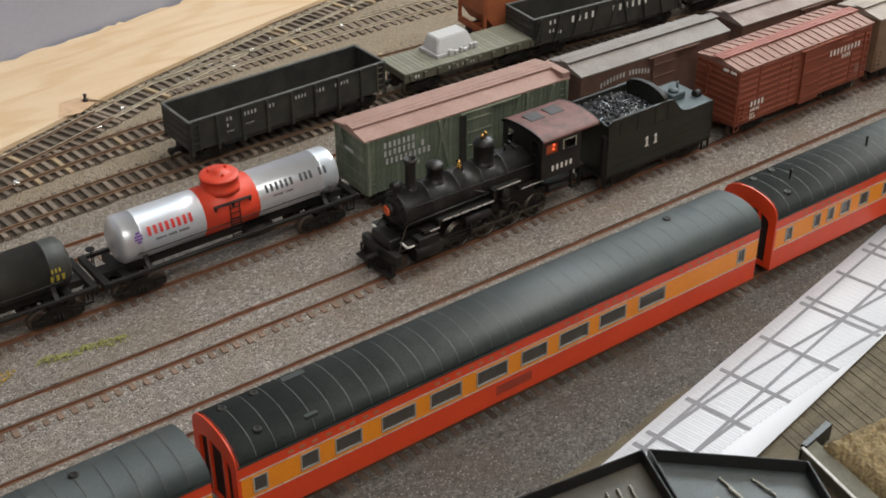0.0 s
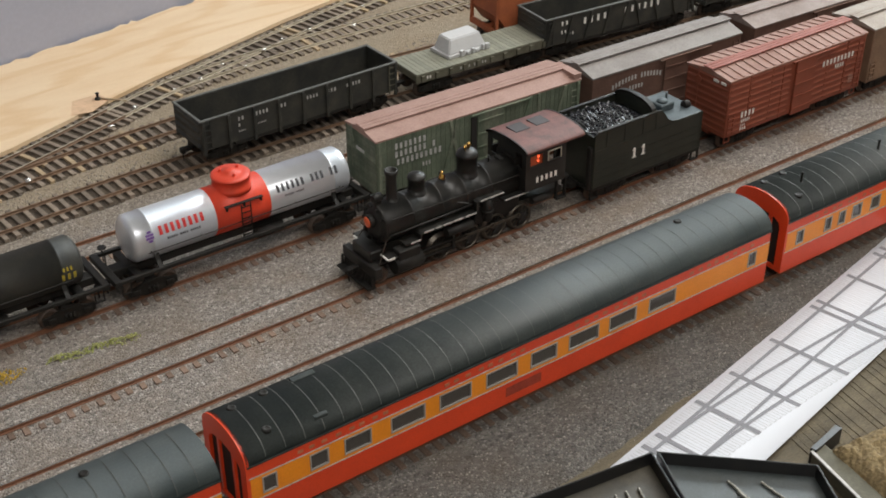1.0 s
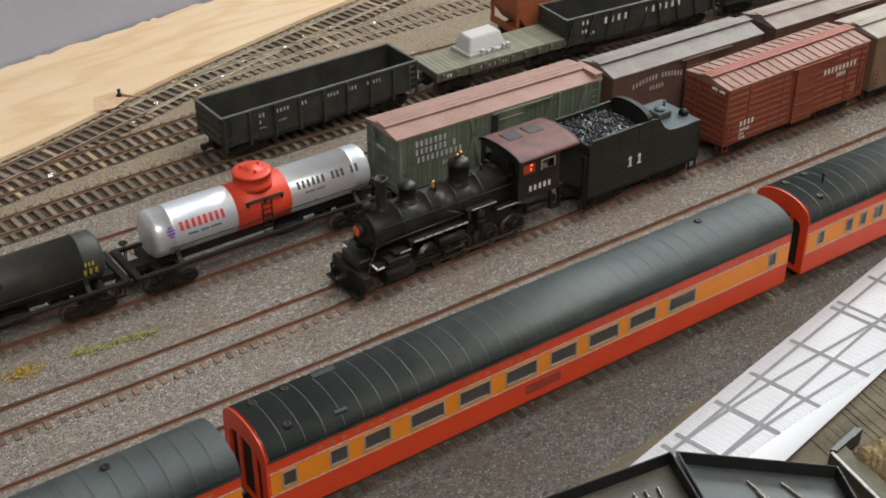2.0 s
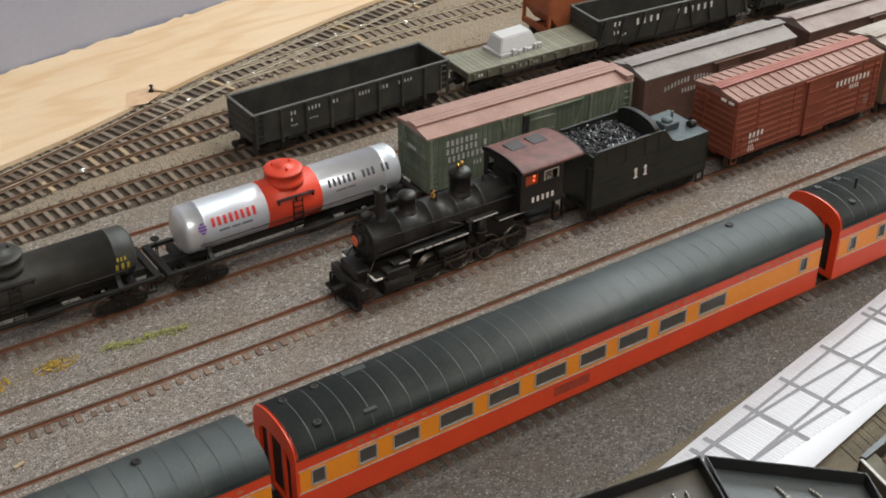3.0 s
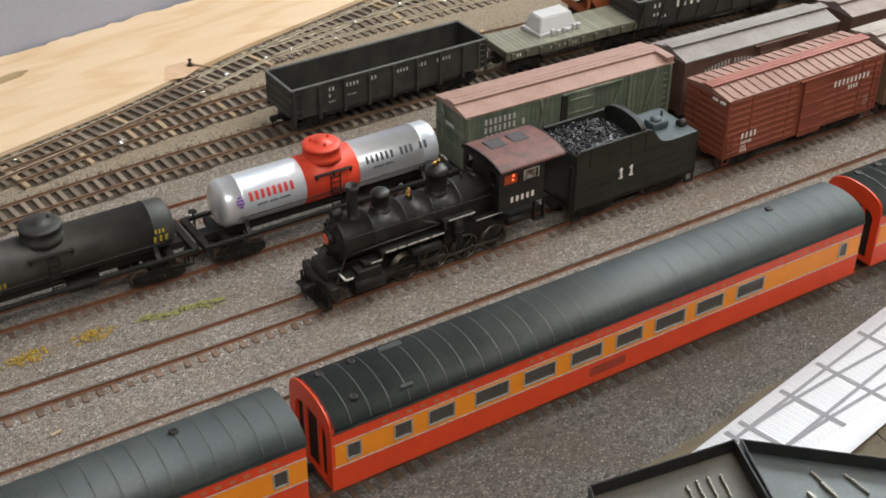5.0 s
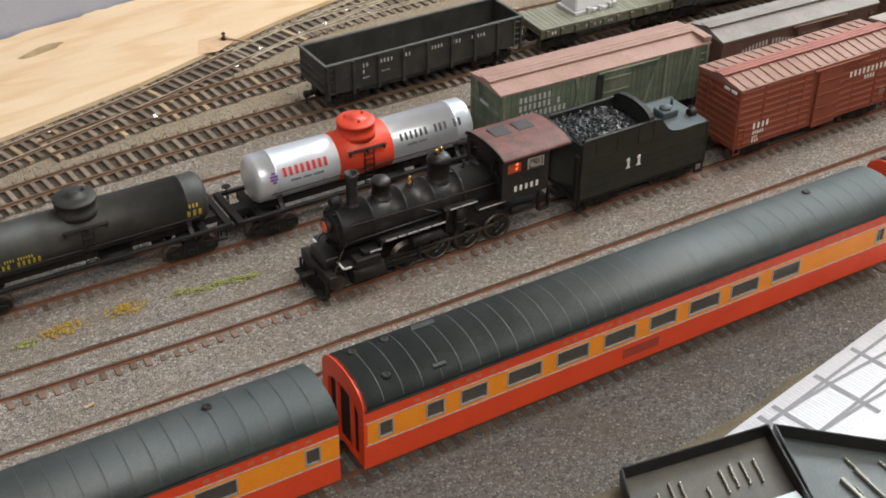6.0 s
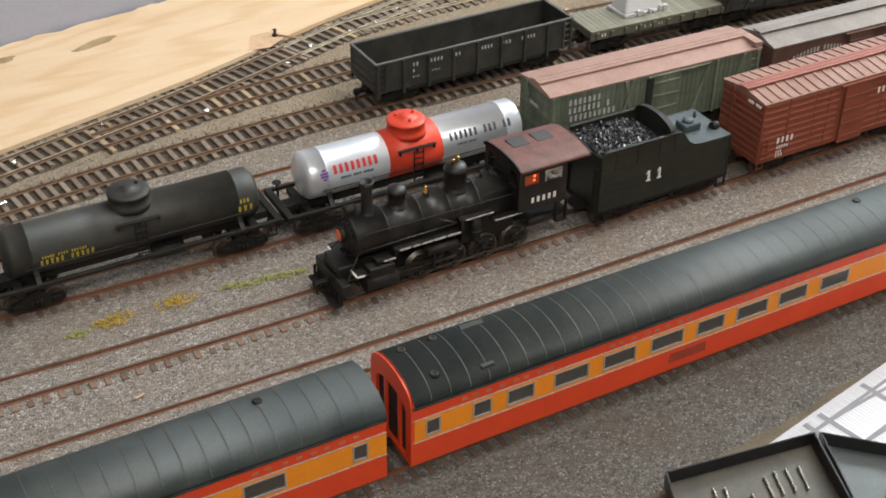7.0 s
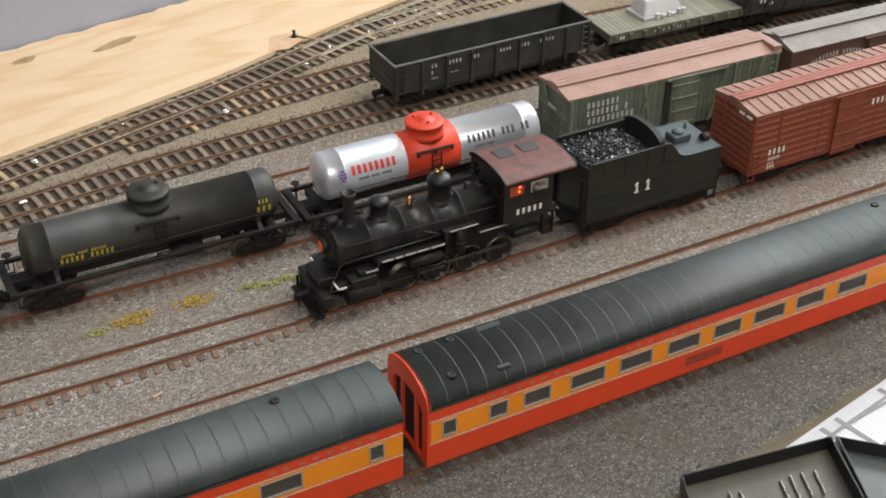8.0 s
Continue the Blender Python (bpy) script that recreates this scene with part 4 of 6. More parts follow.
def flat_car():
    t = thing("flat_car", "grey-green flat car with stake pockets", "flat car", 264, 167.5, 0, -2.2, "freight cars")
    h, w = 54.5, 15.5
    bm = bmesh.new()
    box(bm, -h, h, -w + 1, w - 1, 13.2, 17.0)
    part("underframe", bm, OLIVE, t)
    bm = bmesh.new()
    box(bm, -1.7, 1.7, -w, w, 17.0, 18.2, 0.12)
    me = finish("deck_plank", bm, FLATDECK)
    n = int(2 * h / 3.5)
    for i in range(n):
        o = new("deck_plank", me)
        o.parent = t
        o.location = ((-h + 1.8 + i * (2 * h - 3.6) / (n - 1)) * 0.001, 0, 0)
    for i in range(10):
        xa = -h + 5 + i * (2 * h - 10) / 9
        for s in (-1, 1):
            bm = bmesh.new()
            a, b = sorted((s * (w - 1), s * (w + 1.2)))
            box(bm, xa - 1.5, xa + 1.5, a, b, 12.4, 16.6, 0.2)
            part("stake_pocket", bm, OLIVE, t)
    for s in (-1, 1):
        bm = bmesh.new()
        a, b = sorted((s * (w - 1), s * (w - 0.2)))
        box(bm, -h, h, a, b, 11.6, 16.9)
        part("side_sill", bm, OLIVE, t)
    bars(t, "lettering", [2], -h + 8, -w - 0.0, 13.4, 2.2, WHITE, pitch=1.0)
    bars(t, "lettering", [4, 5], -20, -w - 0.0, 13.4, 2.0, WORN, pitch=1.1)
    for k in (-1, 1):
        truck(t, k * (h - 17))
        coupler(t, k * h, k)
    # the load
    t = thing("cast_load", "light grey blocky cast load on the flat car", "load", 257, 171, 18.2, 2)
    bm = bmesh.new()
    v0 = [(-17, -9), (15, -9), (17, 10), (-15, 10)]
    v1 = [(-13, -5), (12, -5), (13, 8), (-12, 8)]
    a = [bm.verts.new((x, y, 2.2)) for x, y in v0]
    b = [bm.verts.new((x, y, 11.5)) for x, y in v1]
    for i in range(4):
        bm.faces.new((a[i], a[(i + 1) % 4], b[(i + 1) % 4], b[i]))
    bm.faces.new(b)
    bm.faces.new(a[::-1])
    bmesh.ops.bevel(bm, geom=list(bm.edges), offset=0.7, segments=2, affect="EDGES")
    part("hood", bm, LOAD, t)
    bm = bmesh.new()
    box(bm, -17.5, 15.5, -10, 10.5, 0, 2.4, 0.3)
    part("base", bm, LOAD, t)
    bm = bmesh.new()
    for k in range(6):
        box(bm, -8 + k * 4.3 + random.uniform(-1, 1), -5 + k * 4.3, -11.5, -9, 0.1, random.uniform(2, 4.5), 0.3)
    part("fitting", bm, LOAD, t)


def orange_car():
    t = thing("hopper_car", "rust-orange hopper car with a dark coupler", "hopper car", 355, 201, 0, -3.5, "freight cars")
    h, w = 52, 16.5
    bm = bmesh.new()
    along_y(bm, [(-h + 9, 12), (h - 9, 12), (h, 24), (h, 46), (-h, 46), (-h, 24)], -w, w)
    part("body", bm, RUSTORANGE, t)
    bm = bmesh.new()
    for s in (-1, 1):
        box(bm, s * h - 1, s * h + 1, -w, -w + 2, 10, 46)
        box(bm, s * h - 1, s * h + 1, w - 2, w, 10, 46)
        box(bm, s * h - 1.2, s * h + 1.2, -w, w, 10, 14)
    box(bm, -h, h, -3, 3, 8, 12)
    part("end_post", bm, RUSTORANGE, t)
    for k in (-1, 1):
        truck(t, k * (h - 16))
        coupler(t, k * (h + 1), k)


# ---- passenger coaches ----


def coach(label, x0, length, wins, turn=COACH_TURN):
    """A streamlined coach: banded side, arched ribbed roof, framed windows, diaphragm end."""
    y = route_y("a", x0) - 0.0
    t = thing("passenger_coach", label, "passenger coach", x0, y, 0, turn, "passenger train")
    L, w = length, 17.6
    z0, z1, z2, z3, peak = 8.3, 20.3, 31.8, 38.0, 48.3
    arch = [(w * math.sin(radians(a)), z3 + (peak - z3) * math.cos(radians(a)) ** 0.8) for a in range(-84, 85, 7)]
    arch = [(-w - 0.15, z3)] + arch + [(w + 0.15, z3)]
    for nm, a, b, mat, d in (("lower_side", z0, z1, COACHRED, 0.0), ("letterboard", z2, z3, COACHRED, 0.0)):
        for s in (-1, 1):
            bm = bmesh.new()
            p, q = sorted((s * (w - 1.2), s * w))
            box(bm, 0.6, L - 0.6, p, q, a, b)
            part(nm, bm, mat, t)
    # window band: piers between openings, so the openings are real
    edges = [0.6]
    for a, b in wins:
        edges += [a, b]
    edges.append(L - 0.6)
    lo, hi = z1 + 1.8, z2 - 1.6
    for s in (-1, 1):
        p, q = sorted((s * (w - 1.2), s * w))
        for a, b in zip(edges[0::2], edges[1::2]):
            bm = bmesh.new()
            box(bm, a, b, p, q, z1, z2)
            part("band_panel", bm, COACHORANGE, t, "orange painted panel between windows")
        for a, b in wins:
            bm = bmesh.new()
            box(bm, a, b, p, q, z1, lo)
            part("band_sill", bm, COACHORANGE, t)
            bm = bmesh.new()
            box(bm, a, b, p, q, hi, z2)
            part("band_head", bm, COACHORANGE, t)
    for a, b in wins:
        for s in (-1, 1):
            bm = bmesh.new()
            f = 0.5
            p, q = sorted((s * (w - 0.5), s * (w + 0.28)))
            box(bm, a - 0.1, a + f, p, q, lo - 0.1, hi + 0.1)
            box(bm, b - f, b + 0.1, p, q, lo - 0.1, hi + 0.1)
            box(bm, a + f, b - f, p, q, lo - 0.1, lo + f)
            box(bm, a + f, b - f, p, q, hi - f, hi + 0.1)
            fr = part("window_frame", bm, SILVERTRIM, t, "silver window frame")
            bm = bmesh.new()
            p, q = sorted((s * (w - 0.9), s * (w - 0.5)))
            box(bm, a + 0.2, b - 0.2, p, q, lo, hi)
            part("pane", bm, COACHGLASS, fr, "dark pane with a grey-brown reflection in its colour")
    bm = bmesh.new()
    for z in (z1 - 0.1, z2):
        box(bm, 0.6, L - 0.6, -w - 0.12, -w, z - 0.25, z + 0.25)
    part("pinstripe", bm, WORN, t)
    print_mat = bpy.data.materials.get("faded letterboard print") or material("faded letterboard print", (0.50, 0.16, 0.08), 0.5)
    for i in range(int((L - 30) / 6)):
        if (i // 4) % 3 != 2:
            bm = bmesh.new()
            xa = 22 + i * 6 + random.uniform(-0.8, 0.8)
            box(bm, xa, xa + 2.6, -w - 0.1, -w, 33.6, 35.2)
            part("letter_bar", bm, print_mat, t)
    # roof with seams
    bm = bmesh.new()
    along_x(bm, arch, 0.3, L - 0.3, smooth=True)
    rf = part("roof", bm, COACHROOF, t)
    n = int(L / 8.9)
    for i in range(1, n):
        xa = i * L / n
        bm = bmesh.new()
        outer = [(yy * 1.009, z3 + (zz - z3) * 1.009 + 0.06) for yy, zz in arch[1:-1]]
        ring = outer + [(yy, zz - 0.3) for yy, zz in reversed(arch[1:-1])]
        along_x(bm, ring, xa - 0.16, xa + 0.16, caps=False)
        part("roof_seam", bm, SEAM, rf)
    bm = bmesh.new()
    for s in (-1, 1):
        p, q = sorted((s * (w - 0.2), s * (w + 0.45)))
        box(bm, 0.3, L - 0.3, p, q, z3 - 0.5, z3 + 0.25)
    part("drip_rail", bm, COACHROOF, rf)
    for xa, yy in ((8, 7), (23, 8), (13.5, -11), (L - 44, 5)):
        bm = bmesh.new()
        zz = z3 + (peak - z3) * max(0.0, 1 - (yy / w) ** 2) ** 0.4
        lathe(bm, [(2.0, zz - 0.8), (2.0, zz + 0.5), (1.4, zz + 0.9), (0.8, zz + 0.5), (0.4, zz + 0.5)], (xa, yy, 0), "z", 14)
        part("roof_vent", bm, SOOT, rf)
    for hx, hy0, hy1, hz0, hz1 in ((36, 7.0, 10.0, 0.92, 0.92), (33, -15.2, -13.2, 0.60, 0.68)) if -100 < x0 < 100 else ():
        bm = bmesh.new()
        box(bm, hx, hx + (11 if hy0 > 0 else 6), hy0, hy1, z3 + (peak - z3) * hz0 - 0.7, z3 + (peak - z3) * hz1 + 0.5, 0.2)
        part("roof_hatch", bm, COACHROOF, rf)
    # ends: red arched frames; dark panels carry the vestibules' shade in their colour
    for s, xe in ((-1, 0), (1, L)):
        inner = [(yy * 0.74, z3 - 5 + (zz - z3) * 0.55) for yy, zz in arch]
        bm = bmesh.new()
        trim = 1.0 if s < 0 else 0.955
        o0 = [(-w * trim, z0)] + [(yy * trim, z3 - 0.6 * (s > 0) + (zz - z3) * trim) for yy, zz in arch] + [(w * trim, z0)]
        i0 = [(-w * 0.74, z0 + 2)] + inner + [(w * 0.74, z0 + 2)]
        xa, xb = (xe - 0.3, xe + 1.3) if s < 0 else (xe - 1.9, xe - 0.7)
        rings = [[bm.verts.new((x, yy, zz)) for yy, zz in prof] for x, prof in ((xa, o0), (xb, o0), (xb, i0), (xa, i0))]
        k = len(o0)
        for a, b in zip(rings, rings[1:] + rings[:1]):
            for i in range(k):
                bm.faces.new((a[i], a[(i + 1) % k], b[(i + 1) % k], b[i]))
        part("end_frame", bm, COACHRED, t)
        bm = bmesh.new()
        xa, xb = (xe + 1.4, xe + 2.2) if s < 0 else (xe - 2.2, xe - 1.4)
        box(bm, xa, xb, -w + 1.4, w - 1.4, z0, z3)
        e = part("end_bulkhead", bm, INSIDE, t, "dark panel for the shaded vestibule")
        bm = bmesh.new()
        xa, xb = (xe + 0.2, xe + 1.5) if s < 0 else (xe - 1.5, xe - 0.2)
        for k in (-1, 1):
            box(bm, xa, xb, k * 6 - 0.9, k * 6 + 0.9, z0 + 1, 40)
        part("diaphragm", bm, COACHRED, t)
        coupler(t, xe, s)
    bm = bmesh.new()
    box(bm, 1, L - 1, -w + 1.2, w - 1.2, z0 - 0.4, z0 + 0.8)
    part("floor", bm, INSIDE, t)
    bm = bmesh.new()
    box(bm, 64, L - 64, -12, -6, 3.8, z0, 0.4)
    box(bm, 72, L - 90, 6, 12, 3.8, z0, 0.4)
    box(bm, 112, 140, -14.5, -12, 4.4, z0, 0.3)
    box(bm, 4, 14, -13, 13, 4.6, z0)
    box(bm, L - 14, L - 4, -13, 13, 4.6, z0)
    part("underbody_box", bm, SOOT, t)
    for xa in (32, L - 32):
        truck(t, xa)
    bm = bmesh.new()
    box(bm, 128, 148, -w - 0.12, -w, 12.5, 17.5)
    part("emblem", bm, material("brownish scuff print", (0.36, 0.05, 0.025), 0.5, mix=0.7, scale=300), t, "faint dark emblem on the side")
    return t


def passenger_train():
    wins = [(6, 12), (26, 34), (41, 53), (62, 78), (85, 100.5), (108, 124), (131, 145), (151.5, 168), (174, 189.5), (197, 213), (259, 264)]
    wins = [(a * 1.081, b * 1.081) for a, b in wins]
    coach("red and orange coach with a dark grey-green roof", -74.7, 295.2, wins)
    back = [(9, 25), (33, 49), (57, 73), (81, 97), (105, 121), (129, 145), (153, 169), (177, 192), (217, 233), (259, 265)]
    back = [(a * 1.081, b * 1.081) for a, b in back]
    coach("red and orange coach coupled ahead, with a dusty roof", -75.7 - 9.5 - 295.2, 295.2, back)
    front = [(8, 13), (28, 33), (38, 43), (48, 55), (62, 69), (80, 96), (104, 120), (128, 144), (152, 168), (176, 192), (200, 216), (240, 256)]
    coach("red and orange coach with small windows at one end", 232.0, 295.2, [(a * 1.081, b * 1.081) for a, b in front])
    for xa, yy in ((255.5, -120), (316, -120.5)):
        t = thing("roof_antenna", "small dark post on the coach roof", "post", xa, yy, 47.0)
        bm = bmesh.new()
        lathe(bm, [(2.0, 0), (1.0, 1.0), (0.7, 1.2), (0.6, 5.5), (0.9, 6), (0.4, 6.6)], n=10)
        part("post", bm, SOOT, t)

# ---- steam locomotive and tender ----
SPEED = 18.7      # millimetres a second, towards -x
MOVING = []       # things of the train, with their place at the end of the clip
ROLLING = []      # wheels: object, place on its parent, radius
RODS = []         # rods that circle with the crank pins


def driver(parent, x, r=7.6):
    bm = bmesh.new()
    for s in (-1, 1):
        lathe(bm, [(r * 0.82, s * 7.4), (r + 0.9, s * 7.5), (r + 0.9, s * 7.9), (r, s * 8.0), (r, s * 10.0), (r * 0.86, s * 10.1), (r * 0.84, s * 9.0), (r * 0.82, s * 8.0)], axis="y", n=28)
    wh = part("driving_wheel", bm, STEEL, parent, "worn bright driving wheel tyre", (x, 0, r))
    bm = bmesh.new()
    for s in (-1, 1):
        lathe(bm, [(1.6, s * 8.0), (1.6, s * 10.3)], axis="y", n=12)
        for k in range(12):
            a = k * math.tau / 12
            tube(bm, (math.cos(a) * 1.4, s * 9, math.sin(a) * 1.4), (math.cos(a) * r * 0.86, s * 9, math.sin(a) * r * 0.86), 0.4, n=5)
        box(bm, -5.6, -2.0, min(s * 8.4, s * 9.8), max(s * 8.4, s * 9.8), -3.6, 3.6, 0.4)
        tube(bm, (3.4, s * 8.6, 0), (3.4, s * 11.4, 0), 0.8, n=8)
    tube(bm, (0, -9, 0), (0, 9, 0), 1.2, n=8)
    part("spokes", bm, BLACK, wh)
    ROLLING.append((wh, (x, 0, r), r))


def locomotive():
    t = thing("steam_locomotive", "black steam locomotive with a faded red-brown cab roof", "locomotive", -15.4, 0, 0, 0, "moving train")
    MOVING.append((t, (-15.4, 0, 0)))
    zc, r = 30.2, 11.0
    bm = bmesh.new()
    lathe(bm, [(r * 0.9, -37.0), (r, -36.4), (r, -22.5), (r + 0.25, -22.5), (r + 0.25, -21.6), (r, -21.6), (r, -6), (r + 0.25, -6), (r + 0.25, -5), (r, -5), (r + 0.1, 8),
               (r + 0.4, 8), (r + 0.4, 9), (r + 0.2, 9), (r + 1.2, 22), (r + 1.5, 22), (r + 1.5, 23), (r + 1.2, 23), (r + 1.2, 41)], (0, 0, zc), "x", 36)
    part("boiler", bm, BLACK, t)
    bm = bmesh.new()
    lathe(bm, [(2.0, -39.4), (5.5, -39.0), (8.0, -38.3), (8.4, -37.4), (10.4, -37.6), (10.9, -37.0), (10.9, -35.5)], (0, 0, zc), "x", 36)
    for k in range(10):
        a = k * math.tau / 10
        box(bm, -38.6, -37.2, math.cos(a) * 9.3 - 0.6, math.cos(a) * 9.3 + 0.6, zc + math.sin(a) * 9.3 - 0.6, zc + math.sin(a) * 9.3 + 0.6)
    part("smokebox_front", bm, SOOT, t)
    bm = bmesh.new()
    lathe(bm, [(3.4, -41.6), (3.7, -41.4), (3.7, -38.8), (3.0, -38.4)], (0, 0, zc + 2.2), "x", 20)
    hd = part("headlamp", bm, SOOT, t)
    bm = bmesh.new()
    lathe(bm, [(0.8, -42.2), (2.2, -42.0), (3.0, -41.7)], (0, 0, zc + 2.2), "x", 18)
    part("lens", bm, LENS, hd, "orange-red headlamp lens")
    top = zc + r
    bm = bmesh.new()
    lathe(bm, [(4.6, top - 1.8), (3.6, top - 0.2), (2.9, top + 0.8), (2.7, top + 12.5), (3.0, top + 13.8), (3.5, top + 14.6), (3.5, top + 16.6), (2.8, top + 16.6), (2.4, top + 12)], (-28, 0, 0), "z", 22)
    part("smokestack", bm, BLACK, t)
    bm = bmesh.new()
    lathe(bm, [(6.0, top - 2), (5.4, top - 0.6), (4.5, top + 0.4), (4.4, top + 0.8), (4.4, top + 6.6), (4.9, top + 6.7), (4.9, top + 7.6), (4.2, top + 8.8), (2.4, top + 9.6), (0.8, top + 10.0)], (-14, 0, 0), "z", 24)
    part("sand_dome", bm, BLACK, t)
    bm = bmesh.new()
    lathe(bm, [(7.0, top - 2), (6.5, top - 0.5), (5.7, top + 0.6), (5.6, top + 1.0), (5.6, top + 9.4), (6.0, top + 9.5), (6.0, top + 10.6), (5.2, top + 12.2), (3.2, top + 13.4), (1.0, top + 13.9)], (15, 0, 0), "z", 26)
    dm = part("steam_dome", bm, BLACK, t)
    bm = bmesh.new()
    for k in (-1, 1):
        lathe(bm, [(0.8, top + 13.0), (0.8, top + 14.8), (1.2, top + 15.2), (0.6, top + 16.4)], (15 + k * 1.6, k * 0.6, 0), "z", 10)
    part("safety_valve", bm, BRASS, dm, "small brass safety valves")
    bm = bmesh.new()
    lathe(bm, [(2.0, top + 1.0), (1.7, top + 1.8), (1.3, top + 3.4), (0.8, top + 4.4), (0.3, top + 5.4)], (0.5, 0, 0), "z", 16)
    part("bell", bm, BRASS, t, "polished brass bell")
    bm = bmesh.new()
    for k in (-2.4, 2.4):
        tube(bm, (0.5, k, top - 0.8), (0.5, k, top + 4.2), 0.35, n=6)
    tube(bm, (0.5, -2.4, top + 4.2), (0.5, 2.4, top + 4.2), 0.35, n=6)
    part("bell_yoke", bm, BLACK, t)
    bm = bmesh.new()
    lathe(bm, [(2.0, -1.6), (2.3, -1.4), (2.3, 3), (1.0, 4)], (-37.0, 0, top + 3.6), "x", 14)
    box(bm, -37.5, -34.5, -1.4, 1.4, top - 1.0, top + 2.0)
    part("marker_lamp", bm, SOOT, t)
    bm = bmesh.new()
    tube(bm, (28, 0, top + 0.5), (28, 0, top + 5), 0.6, n=8)
    part("whistle", bm, BLACK, t)
    for x in (20, 34):
        bm = bmesh.new()
        box(bm, x - 1.2, x + 1.2, -2.5, 2.5, top - 0.2, top + 2.2, 0.3)
        part("boiler_saddle", bm, BLACK, t)
    for s in (-1, 1):
        bm = bmesh.new()
        tube(bm, (-34, s * 10.6, zc + 5.6), (40, s * 12.2, zc + 5.6), 0.32, n=6)
        for x in (-30, -16, -2, 12, 26, 38):
            tube(bm, (x, s * 8.6, zc + 5.2), (x, s * 11.4, zc + 5.7), 0.3, n=5)
        part("handrail", bm, SOOT, t)
        bm = bmesh.new()
        tube(bm, (-36, s * 11.2, zc - 3), (10, s * 12.0, zc - 2), 0.6, n=8)
        tube(bm, (2, s * 10.4, zc + 2), (14, s * 12.0, zc - 4), 0.7, n=8)
        part("pipe", bm, BLACK, t)
    for s in (-1, 1):
        a, b = sorted((s * 9.0, s * 15.2))
        bm = bmesh.new()
        box(bm, -30, -21, a, b, 20.6, 21.6)
        box(bm, -21.6, -20.6, a, b, 20.8, 24.4)
        box(bm, -21, 12, a, b, 24.0, 25.0)
        box(bm, 12, 27, a, b, 30.0, 31.0)
        box(bm, 10.8, 12.2, a, b, 24.2, 30.6)
        box(bm, 27, 42, a, b, 24.8, 25.8)
        part("running_board", bm, BLACK, t)
        bm = bmesh.new()
        p, q = sorted((s * 15.2, s * 15.45))
        for xa, xb in ((-27, -21.5), (-19.5, -14), (-13, -9.5), (-8.5, -3.5), (-2.8, 3.2), (4, 10.5)):
            up = 3.4 if xa > -20 else 0.0
            box(bm, xa, xb, p, q, 20.8 + up, 21.7 + up)
        box(bm, 13, 27, p, q, 30.4, 31.05)
        box(bm, 28, 42, p, q, 25.1, 25.8)
        part("edge_stripe", bm, WORN, t, "worn white painted edge")
        bm = bmesh.new()
        tube(bm, (-36, s * 13.4, 10.6), (-21, s * 13.4, 10.6), 4.6, n=18)
        box(bm, -34.5, -22.5, s * 13.4 - 3.4, s * 13.4 + 3.4, 14, 19.5, 0.4)
        box(bm, -21, -2, s * 13.2 - 0.7, s * 13.2 + 0.7, 12.2, 13.2)
        box(bm, -21, -2, s * 13.2 - 0.7, s * 13.2 + 0.7, 7.6, 8.4)
        part("cylinder", bm, SOOT, t)
        bm = bmesh.new()
        tube(bm, (-6, s * 13.6, 18.2), (9, s * 13.6, 18.2), 2.6, n=14)
        box(bm, -2.5, -1.2, s * 13.2 - 1, s * 13.2 + 1, 6.6, 21.4)
        tube(bm, (19.5, s * 12.4, 15.5), (19.5, s * 12.4, 29.8), 2.4, n=14)
        tube(bm, (19.5, s * 12.4, 20.5), (19.5, s * 12.4, 22.0), 3.0, n=14)
        part("air_reservoir", bm, SOOT, t)
    bm = bmesh.new()
    box(bm, 14, 41, -9.2, 9.2, 12.5, 28, 0.4)
    box(bm, -40, 44, -4.2, 4.2, 7.5, 18.5)
    box(bm, 17, 40, -8, 8, 9.5, 13)
    part("firebox", bm, SOOT, t)
    bm = bmesh.new()
    box(bm, -47, -43, -15.4, 15.4, 7.0, 13.6, 0.4)
    box(bm, -43, -28, -11.5, 11.5, 12.2, 13.6, 0.2)
    box(bm, -45.5, -38.5, -8.5, 8.5, 13.6, 19.4, 0.5)
    part("pilot_beam", bm, BLACK, t)
    for k in range(-6, 7):
        bm = bmesh.new()
        y = k * 2.2
        f = 49.6 - abs(k) * 0.3
        v = [(-f, 1.4), (-f + 1.4, 1.4), (-46.0, 7.2), (-47.0, 7.6)]
        along_y(bm, v, y - 0.45, y + 0.45)
        part("pilot_slat", bm, SOOT, t)
    bm = bmesh.new()
    box(bm, -50.0, -46, -13.6, 13.6, 0.9, 1.8)
    part("pilot_foot", bm, SOOT, t)
    bm = bmesh.new()
    for s in (-1, 1):
        box(bm, -51.0, -46.5, s * 11 - 3.6, s * 11 + 3.6, 2.4, 3.3)
        box(bm, -48.5, -47.5, s * 14 - 0.5, s * 14 + 0.5, 3, 9)
    part("footboard", bm, SOOT, t)
    bm = bmesh.new()
    for s in (-1, 1):
        pts = [(-43.0, s * 12.5, 13.4), (-40.5, s * 11, 18), (-37, s * 9.5, 24), (-34, s * 10.6, 29)]
        for p, q in zip(pts, pts[1:]):
            tube(bm, p, q, 0.35, n=6)
    part("grab_rail", bm, STEEL, t)
    for s in (-1, 1):
        bm = bmesh.new()
        box(bm, -40.4, -29.0, s * 13.2 - 3.2, s * 13.2 + 3.2, 16.4, 17.4)
        part("step", bm, BLACK, t)
    bm = bmesh.new()
    box(bm, -40.6, -40.0, -16.4, -9.6, 16.6, 17.6)
